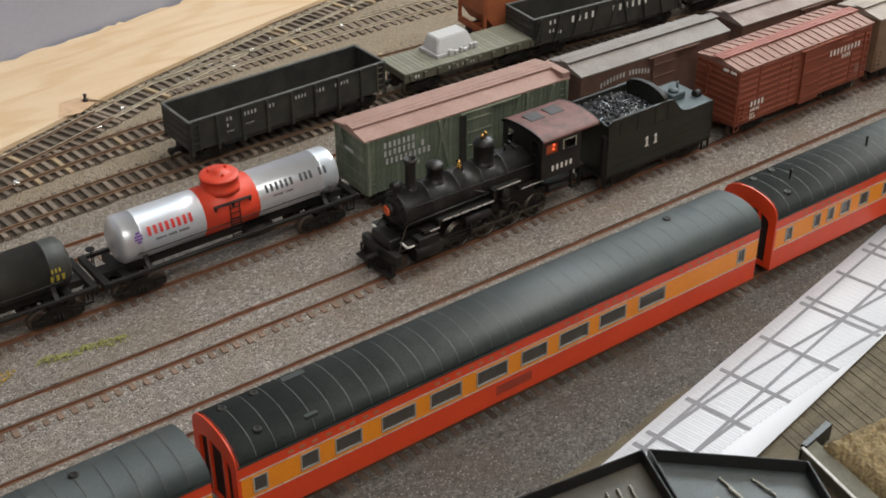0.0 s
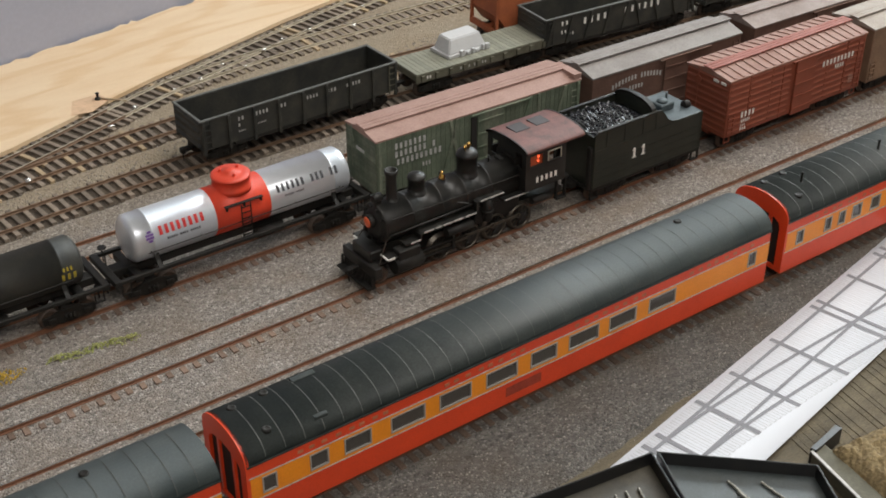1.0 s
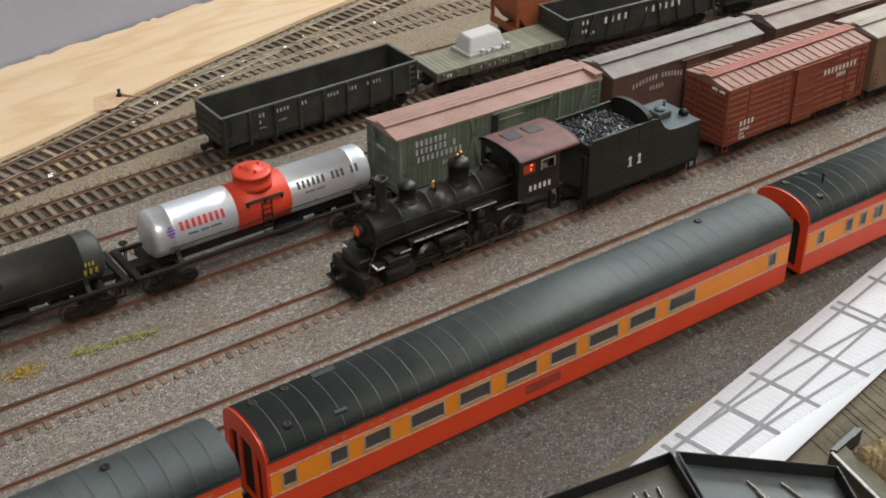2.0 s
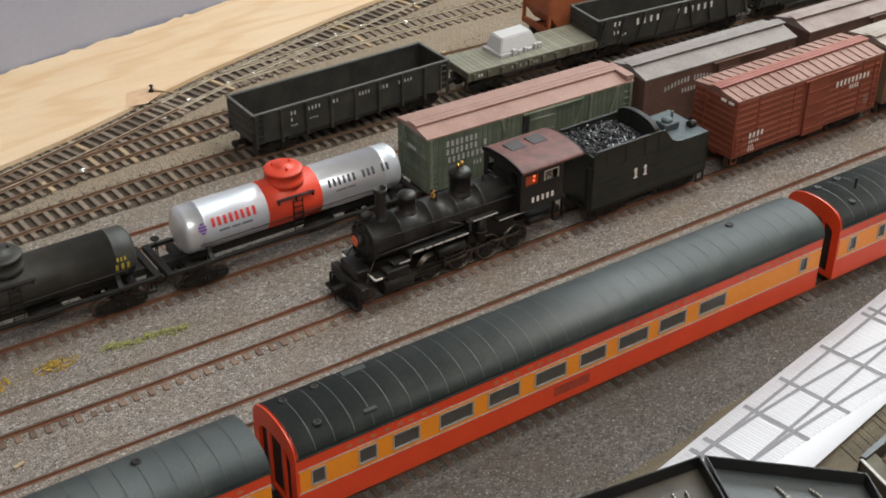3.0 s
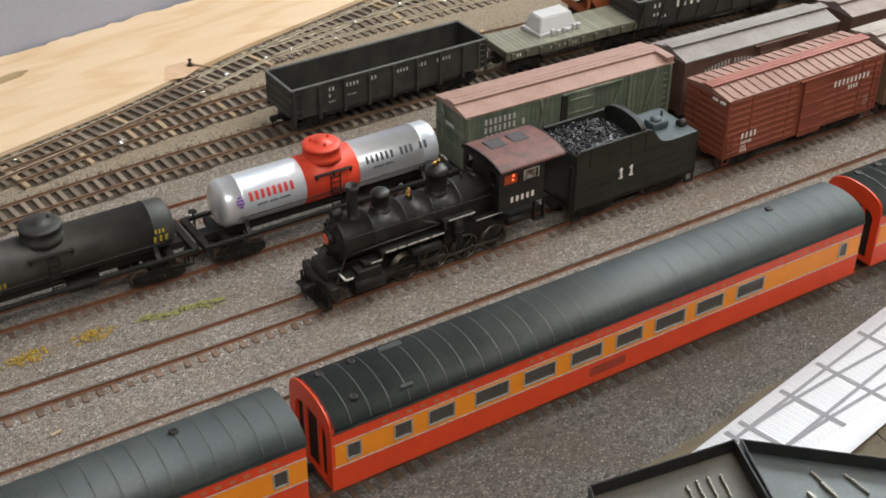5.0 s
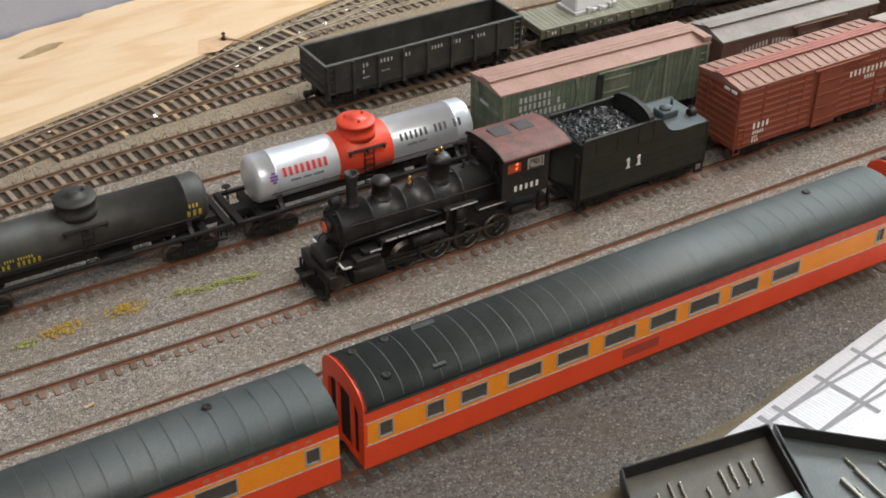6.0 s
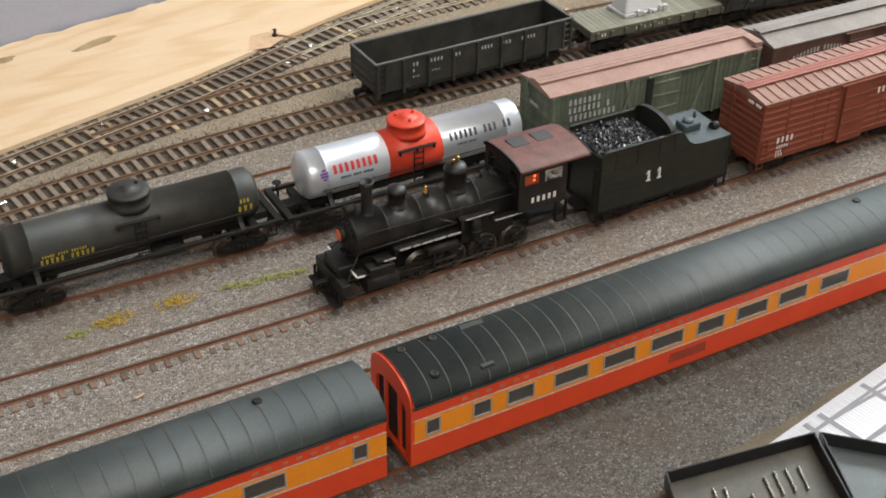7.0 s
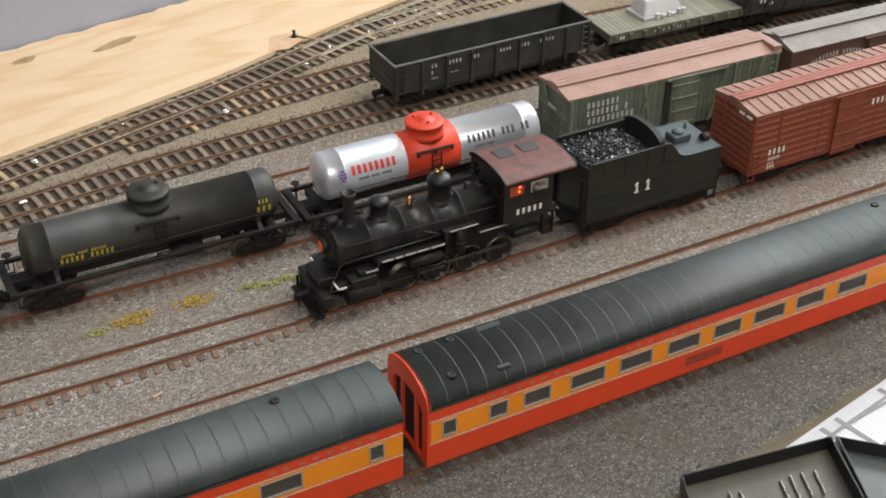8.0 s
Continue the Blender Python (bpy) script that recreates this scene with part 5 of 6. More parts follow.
    box(bm, -40.0, -36.6, -16.6, -16.2, 16.6, 17.6)
    box(bm, -41.6, -41.0, 9.0, 14.0, 16.6, 17.6)
    part("step_edge", bm, WHITE, t, "white painted step edge")
    coupler(t, -47.5, -1)
    # cab with real window openings
    cab = part("cab", cab_walls(), BLACK, t)
    bm = bmesh.new()
    prof = [(17.6 * math.sin(radians(a)), 50.0 + 3.6 * math.cos(radians(a)) - 0.3) for a in range(-90, 91, 10)]
    under = [(y * 0.98, z - 0.9) for y, z in reversed(prof)]
    along_x(bm, prof + under, 38.5, 75.5)
    rf = part("cab_roof", bm, CABROOF, t, "faded red-brown arched roof")
    for x in (49.5, 62.0):
        bm = bmesh.new()
        box(bm, x - 4.4, x + 4.4, 0.5, 9.5, 52.0, 53.6, 0.2)
        part("roof_hatch", bm, material("dark grey hatch", (0.05, 0.045, 0.048), 0.6), rf, "dark grey roof hatch")
    for x in (38.5, 75.0):
        bm = bmesh.new()
        along_x(bm, [(y * 1.005, z + 0.2) for y, z in prof] + under, x, x + 0.7)
        part("roof_edge", bm, SOOT, rf)
    # added plate: the cab's orange light is put into its colour and emission
    bm = bmesh.new()
    box(bm, 41.4, 50.2, -15.2, -14.8, 40.0, 47.2)
    part("cab_glow", bm, GLOW, t, "orange-red plate that stands for the glow inside the cab")
    bm = bmesh.new()
    lathe(bm, [(0.4, -14.5), (0.7, -14.2), (0.7, -13.9)], (47.5, -1.2, 45.0), "y", 10)
    lathe(bm, [(0.4, -14.5), (0.6, -14.2), (0.6, -13.9)], (47.2, -1.2, 42.6), "y", 10)
    part("cab_lamp", bm, REDLAMP, t, "small glowing red lamps")
    bm = bmesh.new()
    box(bm, 46, 62, -14, 14, 27, 29)
    box(bm, 38.5, 46, -8, 8, 27, 44)
    part("backhead", bm, SOOT, t)
    bm = bmesh.new()
    along_y(bm, [(52.8, 40.4), (60.8, 40.4), (60.8, 41.1), (52.8, 41.1)], -17.6, -16.4)
    part("arm_rest", bm, SOOT, t)
    bm = bmesh.new()
    box(bm, 52.4, 52.9, -16.9, -16.55, 41, 47.0)
    box(bm, 60.4, 60.9, -16.9, -16.55, 41, 47.0)
    box(bm, 52.9, 60.4, -16.9, -16.55, 46.5, 47.0)
    part("window_frame", bm, material("worn cream window frame", (0.40, 0.37, 0.30), 0.6, mix=0.6, scale=300), t, "worn cream cab window frame")
    bars(t, "lettering", [5], 45.6, -16.6, 30.2, 3.2, WHITE, pitch=0.9, label="white railway initials as bars")
    bm = bmesh.new()
    for s in (-1, 1):
        box(bm, 60, 66, s * 14.5 - 1.5, s * 14.5 + 1.5, 13.5, 14.3)
        box(bm, 60, 60.6, s * 14.5 - 1, s * 14.5 + 1, 14, 26)
        box(bm, 65.4, 66, s * 14.5 - 1, s * 14.5 + 1, 14, 26)
    box(bm, 42, 68, -14.5, 14.5, 24.8, 26.4)
    box(bm, 44, 72, -4, 4, 9, 13)
    tube(bm, (46, -13, 17), (58, -13, 17), 2.2, n=12)
    part("cab_step", bm, SOOT, t)
    for x in (-7.3, 10.6, 28.6, 46.5):
        driver(t, x)
    w = wheelset(t, -45.5, 4.2, 4.2)
    ROLLING.append((w, (-45.5, 0, 4.2), 4.2))
    for s in (-1, 1):
        bm = bmesh.new()
        box(bm, -7.5, 42.5, s * 10.9 - 0.35, s * 10.9 + 0.35, -0.8, 0.8, 0.1)
        for x in (-6.5, 9.5, 25.5, 41.5):
            lathe(bm, [(1.5, s * 10.5), (1.5, s * 11.4)], (x, 0, 0), "y", 12)
        o = part("side_rod", bm, STEEL, t, "worn steel side rod")
        RODS.append((o, (0, 0, 7.6), 3.4, 7.6))
        bm = bmesh.new()
        box(bm, -20, 10, s * 12.2 - 0.35, s * 12.2 + 0.35, 8.6, 10.0, 0.1)
        box(bm, -22, -18, s * 12.2 - 0.9, s * 12.2 + 0.9, 8.2, 12.6)
        o = part("main_rod", bm, STEEL, t, "worn steel main rod with crosshead")
        RODS.append((o, (0, 0, 0), 3.4, 7.6))
    # the frame is an eighth longer than the drawing: straight parts grow, turned parts only move along
    for o in t.children_recursive:
        if o.name.split(".")[0] in ("driving_wheel", "spokes", "wheelset"):
            continue
        xs = [v.co.x for v in o.data.vertices]
        mid = (min(xs) + max(xs)) / 2
        turned = o.name.split(".")[0] in ("smokestack", "sand_dome", "steam_dome", "safety_valve", "bell", "bell_yoke", "whistle", "cab_lamp")
        for v in o.data.vertices:
            v.co.x += 0.12 * (mid if turned else v.co.x)


def cab_walls():
    bm = bmesh.new()
    for s in (-1, 1):
        a, b = sorted((s * 15.7, s * 16.5))
        for x0, x1, z0, z1 in ((39, 64, 26.4, 40.8), (39, 64, 46.8, 50.4), (39, 41.8, 40.8, 46.8), (49.6, 52.2, 40.8, 46.8), (61.0, 64, 40.8, 46.8)):
            box(bm, x0, x1, a, b, z0, z1)
    for y0, y1, z0, z1 in ((-15.7, 15.7, 26.4, 39), (-15.7, -13.2, 39, 50.4), (13.2, 15.7, 39, 50.4), (-7.5, 7.5, 39, 50.4), (-13.2, -7.5, 47.6, 50.4), (7.5, 13.2, 47.6, 50.4)):
        box(bm, 39, 39.8, y0, y1, z0, z1)
    along_x(bm, [(-15.7, 50.2), (15.7, 50.2), (9, 52.2), (0, 52.9), (-9, 52.2)], 39, 39.8)
    return bm


def tender():
    t = thing("tender", "olive-black tender heaped with coal, numbered 11", "tender", 118, 0, 0, 0, "moving train")
    MOVING.append((t, (118, 0, 0)))
    x0, x1, w = -40.5, 44.0, 16.4
    bm = bmesh.new()
    box(bm, x0, x1, -w, w, 11.5, 31.5, 0.5)
    part("tank", bm, TENDER, t)
    for s in (-1, 1):
        bm = bmesh.new()
        prof = [(x0, 31.2), (x0, 41.0), (x0 + 2, 42.2), (6, 43.4), (10, 42.4), (13, 39.0), (15.5, 35.4), (19, 33.2), (24, 32.4), (x1, 32.4), (x1, 31.2)]
        a, b = sorted((s * (w - 0.9), s * w))
        along_y(bm, prof, a, b)
        part("side_board", bm, TENDER, t)
        bm = bmesh.new()
        a, b = sorted((s * (w - 1.5), s * (w + 0.45)))
        box(bm, x0 + 2, 7, a, b, 42.3, 43.1, 0.1)
        part("rim", bm, SOOT, t)
        bm = bmesh.new()
        a, b = sorted((s * w, s * (w + 0.3)))
        for x in (x0 + 0.6, x1 - 0.6):
            box(bm, x - 0.45, x + 0.45, a, b, 12.5, 31)
        for x in (x0 + 9, -18, -4, 6):
            box(bm, x - 0.4, x + 0.4, a, b, 31.5, 41.5)
        for z in (17.0, 22.0, 26.6):
            box(bm, x0, x1, a, b, z - 0.25, z + 0.25)
        box(bm, x0, x1, a, b, 30.8, 31.7)
        box(bm, x0, x1, a, b, 12.0, 13.0)
        part("seam", bm, TENDER, t)
    # rear bulkhead of the coal space, arched
    bm = bmesh.new()
    prof = [(-w + 0.9, 31)] + [(-(w - 0.9) * math.cos(radians(a)), 43 + 5.6 * math.sin(radians(a))) for a in range(0, 181, 15)] + [(w - 0.9, 31)]
    along_x(bm, prof, 3.5, 5.0)
    part("coal_bulkhead", bm, TENDER, t)
    bm = bmesh.new()
    prof2 = [(y * 1.02, z + 0.3) for y, z in prof[1:-1]]
    along_x(bm, prof2 + [(y * 0.95, z - 1.2) for y, z in reversed(prof[1:-1])], 2.6, 5.8)
    part("bulkhead_rim", bm, SOOT, t)
    bm = bmesh.new()
    box(bm, x0, x0 + 1, -w + 0.9, w - 0.9, 31, 40)
    part("front_board", bm, TENDER, t)
    bm = bmesh.new()
    box(bm, 5.2, x1 - 0.4, -w + 1.0, w - 1.0, 31.5, 32.3)
    dk = part("deck", bm, DECK, t, "grey-blue water deck")
    bm = bmesh.new()
    box(bm, 22, 33, -4, 5, 32.3, 36.5, 0.6)
    lathe(bm, [(3.2, 36.4), (3.2, 37.6), (1.0, 38.2)], (27, 0.5, 0), "z", 16)
    tube(bm, (36, 6, 32), (36, 6, 38), 0.8, n=8)
    part("water_hatch", bm, DECK, t)
    bm = bmesh.new()
    lathe(bm, [(2.4, -0.4), (2.4, 3.5), (1.8, 4.2)], (38.5, -6, 33.5), "x", 14)
    part("rear_lamp", bm, SOOT, t)
    # coal: a bed and many lumps
    bm = bmesh.new()
    cols = []
    for i in range(16):
        x = x0 + 1.2 + i * (42.6 / 15)
        row = []
        for j in range(12):
            y = -w + 1.0 + j * (2 * w - 2) / 11
            row.append(bm.verts.new((x, y, 39.4 + 1.6 * noise.noise(Vector((x * 0.2, y * 0.2, 1))) + 1.8 * math.cos(y / 11) - (x > -6) * (x + 6) * 0.25)))
        cols.append(row)
    for a, b in zip(cols, cols[1:]):
        for j in range(11):
            bm.faces.new((a[j], b[j], b[j + 1], a[j + 1]))
    part("coal_bed", bm, COAL, t)
    verts, faces = [], []
    for _ in range(900):
        x, y = random.uniform(x0 + 1.6, -2), random.uniform(-w + 1.6, w - 1.6)
        z = 39.9 + 1.8 * math.cos(y / 11) + random.uniform(-0.6, 0.9) - max(0, x + 8) * 0.25
        r = random.uniform(0.5, 1.05)
        rot = Euler((random.uniform(0, 6), random.uniform(0, 6), random.uniform(0, 6))).to_matrix()
        k = len(verts)
        for p in ((1, 0, 0), (-1, 0, 0), (0, 1, 0), (0, -1, 0), (0, 0, 1), (0, 0, -1)):
            q = rot @ Vector([c * r * random.uniform(0.6, 1.1) for c in p])
            verts.append(((x + q.x) * 0.001, (y + q.y) * 0.001, (z + q.z) * 0.001))
        for a, b, c in ((0, 2, 4), (2, 1, 4), (1, 3, 4), (3, 0, 4), (2, 0, 5), (1, 2, 5), (3, 1, 5), (0, 3, 5)):
            faces.append((k + a, k + b, k + c))
    me = bpy.data.meshes.new("coal")
    me.from_pydata(verts, [], faces)
    me.materials.append(COAL)
    o = new("coal", me)
    o.parent = t
    tagged(o, "heap of shiny black coal lumps", "", "", "stuff")
    for xd in (-9.8, -2.8):
        bm = bmesh.new()
        along_y(bm, [(xd - 1.35, 22.4), (xd + 1.35, 22.4), (xd + 1.35, 23.1), (xd + 0.6, 23.2), (xd + 0.6, 28.6), (xd - 0.5, 28.6),
                     (xd - 1.45, 27.3), (xd - 1.45, 26.8), (xd - 0.6, 27.2), (xd - 0.6, 23.2), (xd - 1.35, 23.1)], -w - 0.45, -w - 0.02)
        part("digit_one", bm, WHITE, t, "white painted digit 1")
    bm = bmesh.new()
    box(bm, x0 - 1, x1 + 1, -15.8, 15.8, 9.4, 11.6, 0.3)
    box(bm, x0 - 5, x0, -4, 4, 8, 11)
    for s in (-1, 1):
        for x in (x0 + 2, x1 - 3):
            box(bm, x - 3, x + 3, s * 15.6 - 1, s * 15.6 + 1, 4.6, 5.4)
            box(bm, x - 3, x - 2.4, s * 15.6 - 0.6, s * 15.6 + 0.6, 5, 10)
            box(bm, x + 2.4, x + 3, s * 15.6 - 0.6, s * 15.6 + 0.6, 5, 10)
        box(bm, x0 - 2.2, x0 + 0.2, s * 14 - 1.6, s * 14 + 1.6, 11, 34, 0.4)
    part("frame", bm, SOOT, t)
    # the coal space and deck stand a little higher than drawn
    for o in t.children_recursive:
        for v in o.data.vertices:
            if v.co.z > 0.0295:
                v.co.z += 0.0036
    for x in (-24, 27):
        tr, ws = truck(t, x)
        for wh in ws:
            ROLLING.append((wh, tuple(c * 1000 for c in wh.location), 5.2))
    coupler(t, x1 + 1, 1)


# ---- paper plan, trays and scenery in the foreground ----


def paper_plan():
    t = thing("paper_track_plan", "white printed paper plan of a track turnout lying on the board", "paper", 80.5, -181.2, -1.9, 11.1)
    t.scale = (1.08, 1.09, 1.0)
    bm = bmesh.new()
    n = 24
    top = []
    for i in range(n + 1):
        x = -14 + i * 250 / n
        top.append([bm.verts.new((x, -y, 0.25 * math.sin(x * 0.03) + 0.3 * noise.noise(Vector((x * 0.02, y * 0.05, 5))))) for y in (0, 14, 29, 43)])
    for a, b in zip(top, top[1:]):
        for j in range(3):
            f = bm.faces.new((a[j], b[j], b[j + 1], a[j + 1]))
            f.smooth = True
    geo = bmesh.ops.extrude_face_region(bm, geom=list(bm.faces))
    for v in geo["geom"]:
        if isinstance(v, bmesh.types.BMVert):
            v.co.z -= 0.15
    part("sheet", bm, PAPER, t)

    def mark(bm, pts, half, lift=0.14):
        """A printed line of that half width through points of the sheet."""
        prev = None
        for i, (x, y) in enumerate(pts):
            a, b = pts[max(i - 1, 0)], pts[min(i + 1, len(pts) - 1)]
            d = Vector((b[0] - a[0], b[1] - a[1])).normalized()
            cur = []
            for s in (half, -half):
                px, py = x - d.y * s, y + d.x * s
                cur.append(bm.verts.new((px, py, lift + 0.25 * math.sin(px * 0.03) + 0.3 * noise.noise(Vector((px * 0.02, -py * 0.05, 5))))))
            if prev:
                bm.faces.new((prev[0], cur[0], cur[1], prev[1]))
            prev = cur

    def spread(s):
        return 16.5 * (max(0, s - 12) / 138) ** 1.45

    xs = [4 + 8 * i for i in range(29)]
    for base, dv in ((-7.0, 0), (-7.0, 1), (-23.5, 0), (-23.5, 1)):
        bm = bmesh.new()
        mark(bm, [(x, max(-42.5, base - dv * spread(x))) for x in xs if base - dv * spread(x) > -43], 0.75, 0.3 + 0.03 * dv)
        part("printed_rail", bm, INK, t)
    for s in (10, 19.5, 48.5, 75.5, 109, 145, 151, 180.5, 207, 214):
        bm = bmesh.new()
        far = max(-42, -30.5 - spread(s))
        mark(bm, [(s, -2.0), (s, (far - 2) / 2), (s, far)], 1.25, 0.23)
        part("printed_tie", bm, INK, t, "thick grey printed tie")
    for i in range(66):
        s = 1 + i * 3.45
        if s > 232:
            break
        far = max(-42, -30.0 - spread(s))
        bm = bmesh.new()
        for k in (-1.0, 1.0):
            mark(bm, [(s + k, -2.0), (s + k, (far - 2) / 2), (s + k, far)], 0.22)
        mark(bm, [(s - 1.0, far), (s + 1.0, far)], 0.22)
        part("printed_outline", bm, PALEINK, t)


def open_tray(name, label, pts, height, floor, wall=0.85):
    """A shallow tray over a four-cornered outline."""
    cx, cy = sum(p[0] for p in pts) / 4, sum(p[1] for p in pts) / 4
    t = thing(name, label, "tray", cx, cy, -1.5)
    q = [(x - cx, y - cy) for x, y in pts]
    bm = bmesh.new()
    slab(bm, q, 0.0, 1.0)
    part("base", bm, floor, t)
    for i in range(4):
        (ax, ay), (bx, by) = q[i], q[(i + 1) % 4]
        d = Vector((bx - ax, by - ay)).normalized()
        nx, ny = -d.y * wall, d.x * wall
        if (nx * -ax + ny * -ay) < 0:
            nx, ny = -nx, -ny
        bm = bmesh.new()
        slab(bm, [(ax, ay), (bx, by), (bx + nx - d.x * wall, by + ny - d.y * wall), (ax + nx + d.x * wall, ay + ny + d.y * wall)], 1.0, height)
        bmesh.ops.bevel(bm, geom=[e for e in bm.edges if all(v.co.z > height - 0.01 for v in e.verts)], offset=0.3, segments=2, affect="EDGES")
        part("tray_wall", bm, TRAY, t)
    return t, cx, cy


def sprue(x, y, z, turn, length, n):
    x, y = on_board(x, y)
    t = thing("metal_chain_strip", "shiny beaded strip lying in the tray", "strip", x, y, z, turn, "beaded strips")
    bm = bmesh.new()
    for i in range(n):
        m = Matrix.Translation((i * length / n, random.uniform(-0.2, 0.2), 0.8)) @ Matrix.Diagonal((1.0, 0.75, 0.75, 1))
        bmesh.ops.create_icosphere(bm, subdivisions=2, radius=0.95, matrix=m)
    for f in bm.faces:
        f.smooth = True
    tube(bm, (0, 0, 0.6), (length - 1.4, 0, 0.6), 0.35, n=6)
    part("bead_strip", bm, SPRUE, t)


def foreground():
    open_tray("parts_tray", "black plastic parts tray with a dusty floor", [(15.4, -182), (85.5, -192.6), (66, -243), (-8, -231)], 7.6, TRAYFLOOR)
    open_tray("deep_tray", "black tray with a dusty blue-grey floor, set at an angle", [(87.5, -193.5), (136, -240), (106, -298), (60, -258)], 7.4, BLUEFLOOR)
    for x, y, a, n in ((45, -168, -112, 6), (49, -169.5, -112, 6), (38, -170, -110, 4), (66, -172.5, -112, 8), (71, -172, -112, 8), (76, -173, -112, 8), (81, -174.5, -112, 8), (56, -177, -112, 4)):
        sprue(x, y, -0.5, a, n * 1.7, n)
    for x, y, a, n in ((112, -192, -95, 9), (122, -200, -90, 8), (104, -205, -100, 8)):
        sprue(x, y, -0.5, a, n * 1.7, n)
    t = thing("cut_sprue", "shiny cut frame pieces lying in the tray", "sprue", *on_board(104, -204), -0.5, -95)
    bm = bmesh.new()
    box(bm, -8, 12, 6, 7.2, 0, 1.6, 0.3)
    box(bm, -6, 10, -3, -1.2, 0, 1.8, 0.3)
    part("bar", bm, SPRUE, t)
    t = thing("card_strip", "pale blue card strip across the tray", "card", *on_board(50, -194), 2.2, -8)
    bm = bmesh.new()
    box(bm, -26, 34, -7, 3.5, 0, 0.5)
    part("strip", bm, ICEBLUE, t)
    # side walls that carry the card
    t = thing("foam_rock", "tan crumbly foam rock on a dark edged base", "rock", *on_board(172, -226), -4.0, -6)
    t.scale = (1.12, 1.14, 1.0)
    bm = bmesh.new()
    bmesh.ops.create_grid(bm, x_segments=26, y_segments=26, size=20)
    for v in bm.verts:
        d = max(abs(v.co.x), abs(v.co.y)) / 20
        v.co.z = 13 * (1 - d ** 6) + 2.2 * noise.noise(v.co * 0.22) + 1.0 * noise.noise(v.co * 0.7)
    part("foam", bm, FOAM, t)
    bm = bmesh.new()
    slab(bm, [(-24, 21), (-16, 24), (-20, -22), (-29, -20)], 0, 7.0)
    bmesh.ops.bevel(bm, geom=list(bm.edges), offset=0.4, segments=1, affect="EDGES")
    part("edge_board", bm, OLIVE, t)
    bm = bmesh.new()
    slab(bm, [(-24.8, 21.2), (-29.8, -20.2), (-28.6, -20.4), (-23.6, 21.0)], 7.0, 7.8)
    part("edge_strip", bm, WORN, t)
    bm = bmesh.new()
    slab(bm, [(-24, 22), (-6, 27), (-5, 24.5), (-23, 20)], 0, 8.5)
    part("back_strip", bm, TRAY, t)
    # narrow ridges of the weathered board
    verts, faces = [], []
    for i in range(34):
        x = 150 + i * 5.2 + random.uniform(-1.5, 1.5)
        bmx = (x, -205 + 0.2 * (x - 150))
        k = len(verts)
        for dx, dy in ((0, 0), (2.6, 0.5), (-8, -60), (-10.6, -60.5)):
            for z in (-4.4, -4.0 + random.uniform(-0.15, 0.25)):
                verts.append(((bmx[0] + dx) * 0.001, (bmx[1] + dy) * 0.001, z * 0.001))
        faces += [(k + 1, k + 3, k + 5, k + 7), (k, k + 1, k + 7, k + 6), (k + 2, k + 4, k + 5, k + 3), (k, k + 2, k + 3, k + 1), (k + 4, k + 6, k + 7, k + 5)]
    me = bpy.data.meshes.new("board_ridges")
    me.from_pydata(verts, [], faces)
    me.materials.append(BENCH)
    tagged(new("board_ridges", me), "narrow weathered brown ridges of the board", "board", "", "structure")


def solder_bits():
    for x, y, s in ((-11, 171, 1.3), (-128, 132, 1.5), (-113, 165, 1.2), (-63, 181, 0.6), (50, 201, 1.0), (71, 214, 1.0), (120, 226, 0.9), (172, 240, 1.0), (150, 226, 0.8), (212, 250, 0.9), (140, 236, 0.7), (190, 247, 0.8), (100, 222, 0.8), (240, 240, 0.9), (262, 262, 0.8)):
        x, y = on_board(x, y)
        bm = bmesh.new()
        for k in range(4):
            m = Matrix.Translation((x + random.uniform(-1, 1) * s, y + random.uniform(-1, 1) * s, -0.2 + k * 0.25)) @ Matrix.Diagonal((s * 1.2, s * 0.7, s * 0.6, 1))
            bmesh.ops.create_icosphere(bm, subdivisions=2, radius=1, matrix=m)
        for f in bm.faces:
            f.smooth = True
        lone("solder_blob", bm, SOLDER, "shiny blob of solder on a rail joint", "solder", "", "solder blobs")
    t = thing("switch_stand", "small dark switch stand on the plywood", "switch stand", *on_board(59, 236), -1.0)
    bm = bmesh.new()
    lathe(bm, [(2.0, 0), (2.0, 1.2), (0.9, 1.6), (0.9, 4.0), (1.5, 4.4), (0.5, 5.2)], n=12)
    part("body", bm, SOOT, t)
    bm = bmesh.new()
    tube(bm, (1, -1, 1), (14, -14, 0.6), 0.6, n=8)
    part("throw_rod", bm, NEW_TIE, t)
    t = thing("track_chip", "small pale wood chip on the ballast", "chip", *on_board(-119, -21), -2.0, 15)
    bm = bmesh.new()
    box(bm, -2.6, 2.6, -0.8, 0.8, 0, 0.8, 0.2)
    part("chip", bm, NEW_TIE, t)


room()
bench()
ragged_plywood()
ballast_sheet()
scattered_stones()
locomotive()
tender()
for car, wheels in (red_boxcar(), tan_boxcar()):
    MOVING.append((car, tuple(c * 1000 for c in car.location)))
    for wh in wheels:
        ROLLING.append((wh, tuple(c * 1000 for c in wh.location), 5.2))
silver_tank_car()
black_tank_car()
green_boxcar()
brown_boxcars()
gondola("weathered black open gondola with a grey rim and small white lettering", 53.4, 193.2, 170.2, 0.75, 12.0, 31.0, GONBLACK, GONRIM,
        [(-45, 25, 2.4, [2]), (-45, 21, 2.2, [1]), (-33, 25, 2.4, [4]), (-18, 25, 2.4, [3]), (3, 25, 2.2, [4]), (18, 25, 2.4, [3]), (32, 25, 2.2, [5]), (-45, 17.5, 1.2, [4]), (-32, 19, 1.0, [6])])
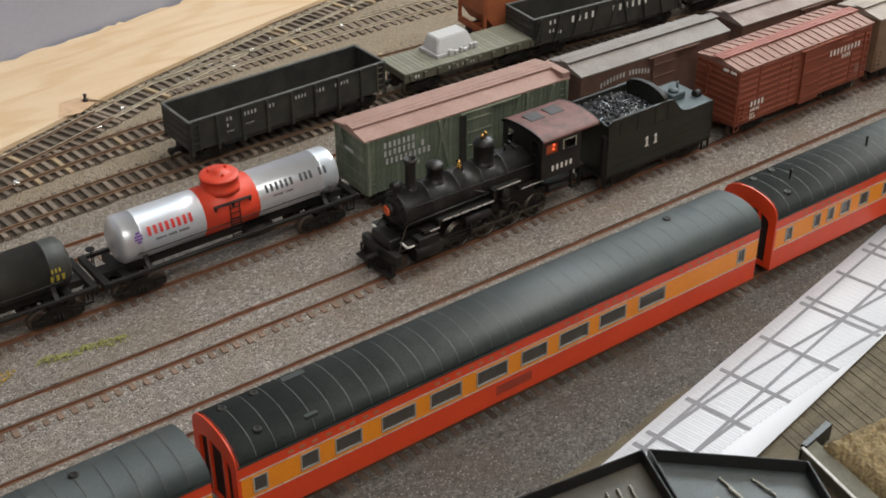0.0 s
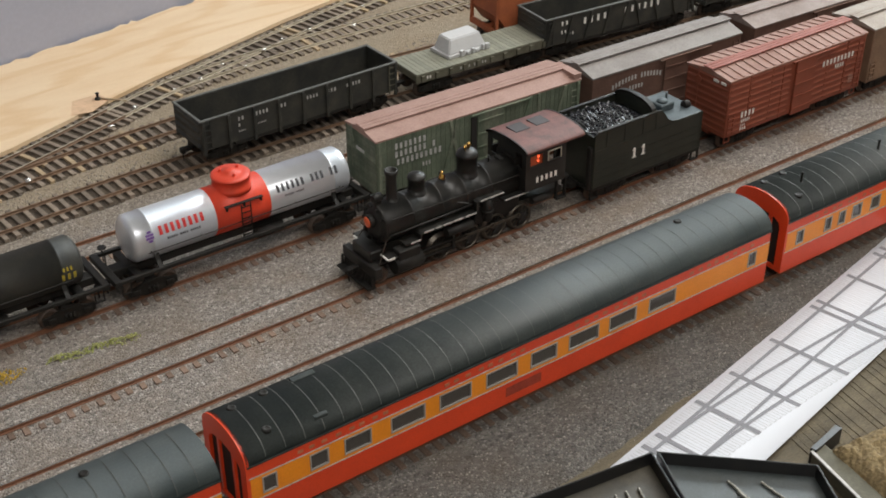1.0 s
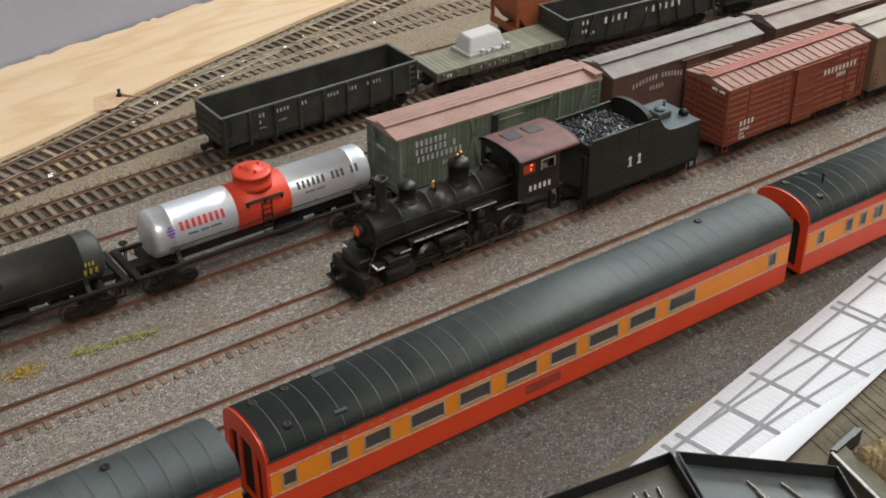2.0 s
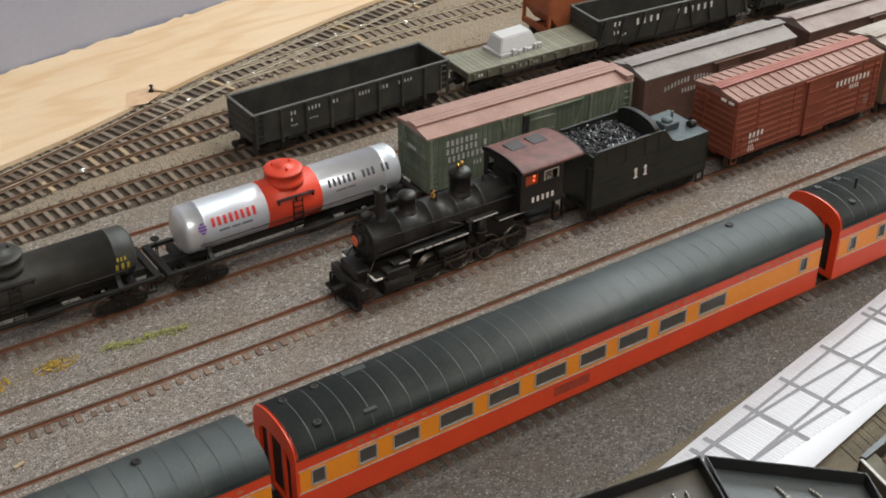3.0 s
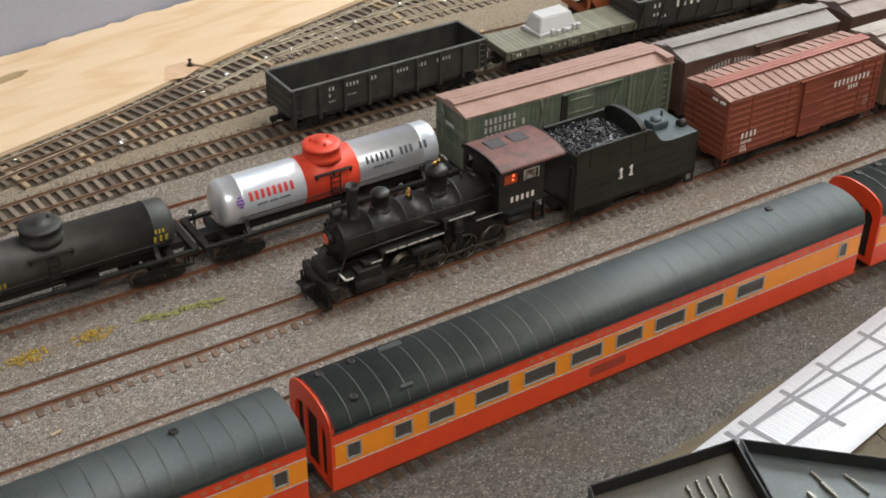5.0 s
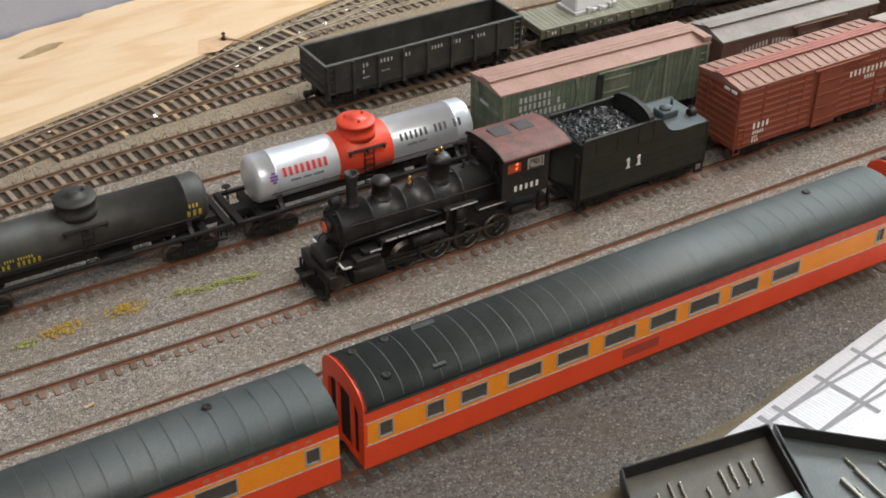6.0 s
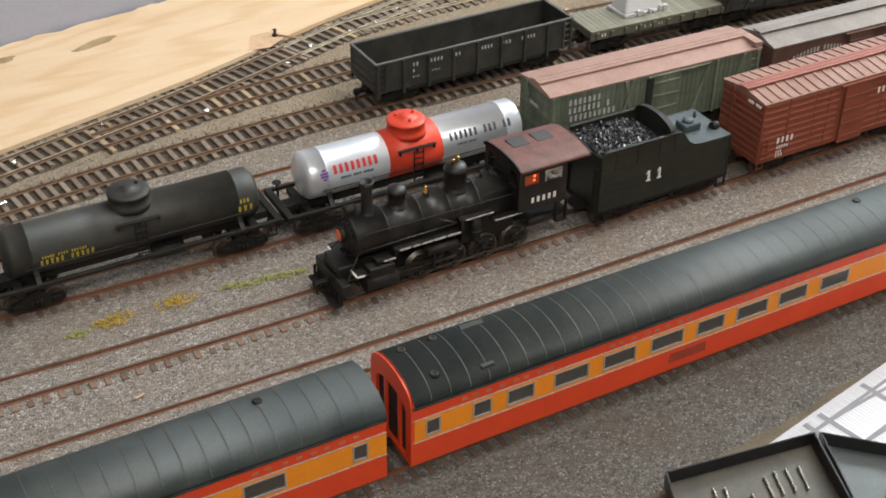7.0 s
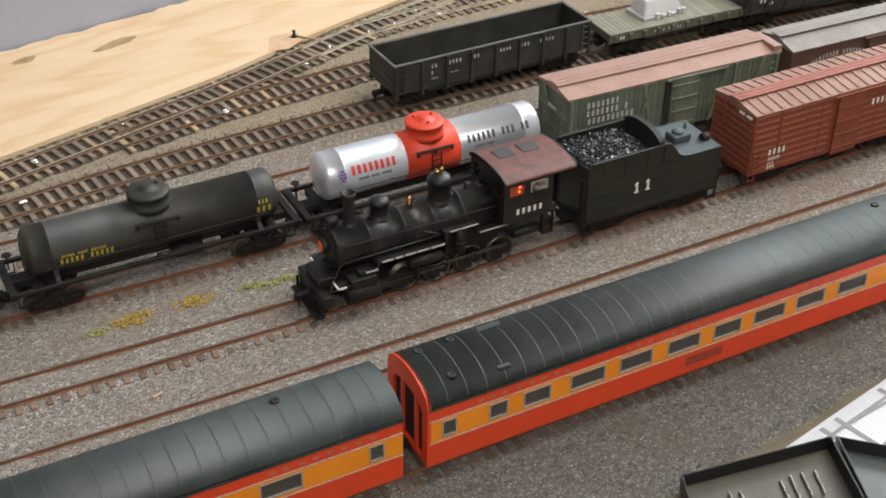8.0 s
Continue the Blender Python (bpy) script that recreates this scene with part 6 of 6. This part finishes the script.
gondola("black steel gondola with large white lettering", 314, 447, 160.3, -4.5, 12.0, 31.0, GONBLACK, GONRIM,
        [(-34, 22.5, 4.6, [4]), (2, 22.5, 4.6, [6]), (-53, 25, 3.0, [2]), (-53, 19, 2.4, [3]), (-46, 17, 2.0, [2])], 9, True)
gondola("black steel gondola farther along the track", 457, 590, 150, -4.5, 12.0, 31.0, GONBLACK, GONRIM, [], 9, True)
flat_car()
orange_car()
passenger_train()
paper_plan()
foreground()
solder_bits()
weed(-128, 27, 4.0, WEED, "pale green weed tuft on the ballast")
weed(-111, 29, 7.5, FLOWER, "yellow-ochre weed tuft on the ballast", 150)
weed(-84, 29, 7.0, FLOWER, "yellow-green weed tuft on the ballast", 150)
for k in range(5):
    weed(-60 + k * 7.5, 27 - k * 0.6 + random.uniform(-1, 1), 4.2, WEED, "pale green weed tuft on the ballast", 60)
for k in range(3):
    weed(100 + k * 9, 72 + random.uniform(-2, 2), 3.5, WEED, "pale green weed tuft behind the boxcar", 30)
track("a", "ballasted track with rusty rails under the coaches", RED_TIE, -2.1)
track("b", "empty ballasted track with rusty rails and bright heads", RED_TIE, -2.27, SHINE)
track("c", "ballasted track with rusty rails under the locomotive", RED_TIE, -2.27, SHINE)
track("d", "ballasted track with rusty rails under the tank cars", RED_TIE, -2.27)
track("f", "empty ballasted track with rusty rails", RED_TIE, -2.27)
track("e", "track on dark open ties with rusty rails", TIE, -1.9, None, OLDRAIL)
track("g", "curving track with bare and stained ties beside the plywood", TIE, -1.9, BRIGHT, OLDRAIL, NEW_TIE)
track("m", "curving track with bright rails and bare ties beside the plywood", TIE, -1.9, BRIGHT, BRIGHT, NEW_TIE)
track("h", "branch track with rusty rails behind the gondola", TIE, -1.95, None, OLDRAIL, NEW_TIE)
track("k", "branch track with bright rails across bare ties", TIE, -1.95, BRIGHT, BRIGHT, NEW_TIE)


def motions():
    """The train rolls at an even pace; wheels turn and rods circle with it."""
    for ob, (x, y, z) in MOVING:
        walk(ob, [(tt, pose((x + SPEED * (8.0 - tt)) * 0.001, y * 0.001, z * 0.001)) for tt in (0.0, 2.0, 4.0, 6.0, 8.0)])
    for ob, (x, y, z), r in ROLLING:
        steps = 40 if r < 6 else 24
        rows = []
        for i in range(steps + 1):
            tt = 8.0 * i / steps
            rows.append((tt, pose(x * 0.001, y * 0.001, z * 0.001, 0, -math.degrees(SPEED * tt / r), 0)))
        walk(ob, rows)
    for ob, (x, y, z), crank, r in RODS:
        rows = []
        for i in range(65):
            tt = 8.0 * i / 64
            a = SPEED * tt / r
            up = crank * math.sin(a) if z else 0.0
            rows.append((tt, pose((x + crank * math.cos(a)) * 0.001, y * 0.001, (z + up) * 0.001)))
        walk(ob, rows)


motions()
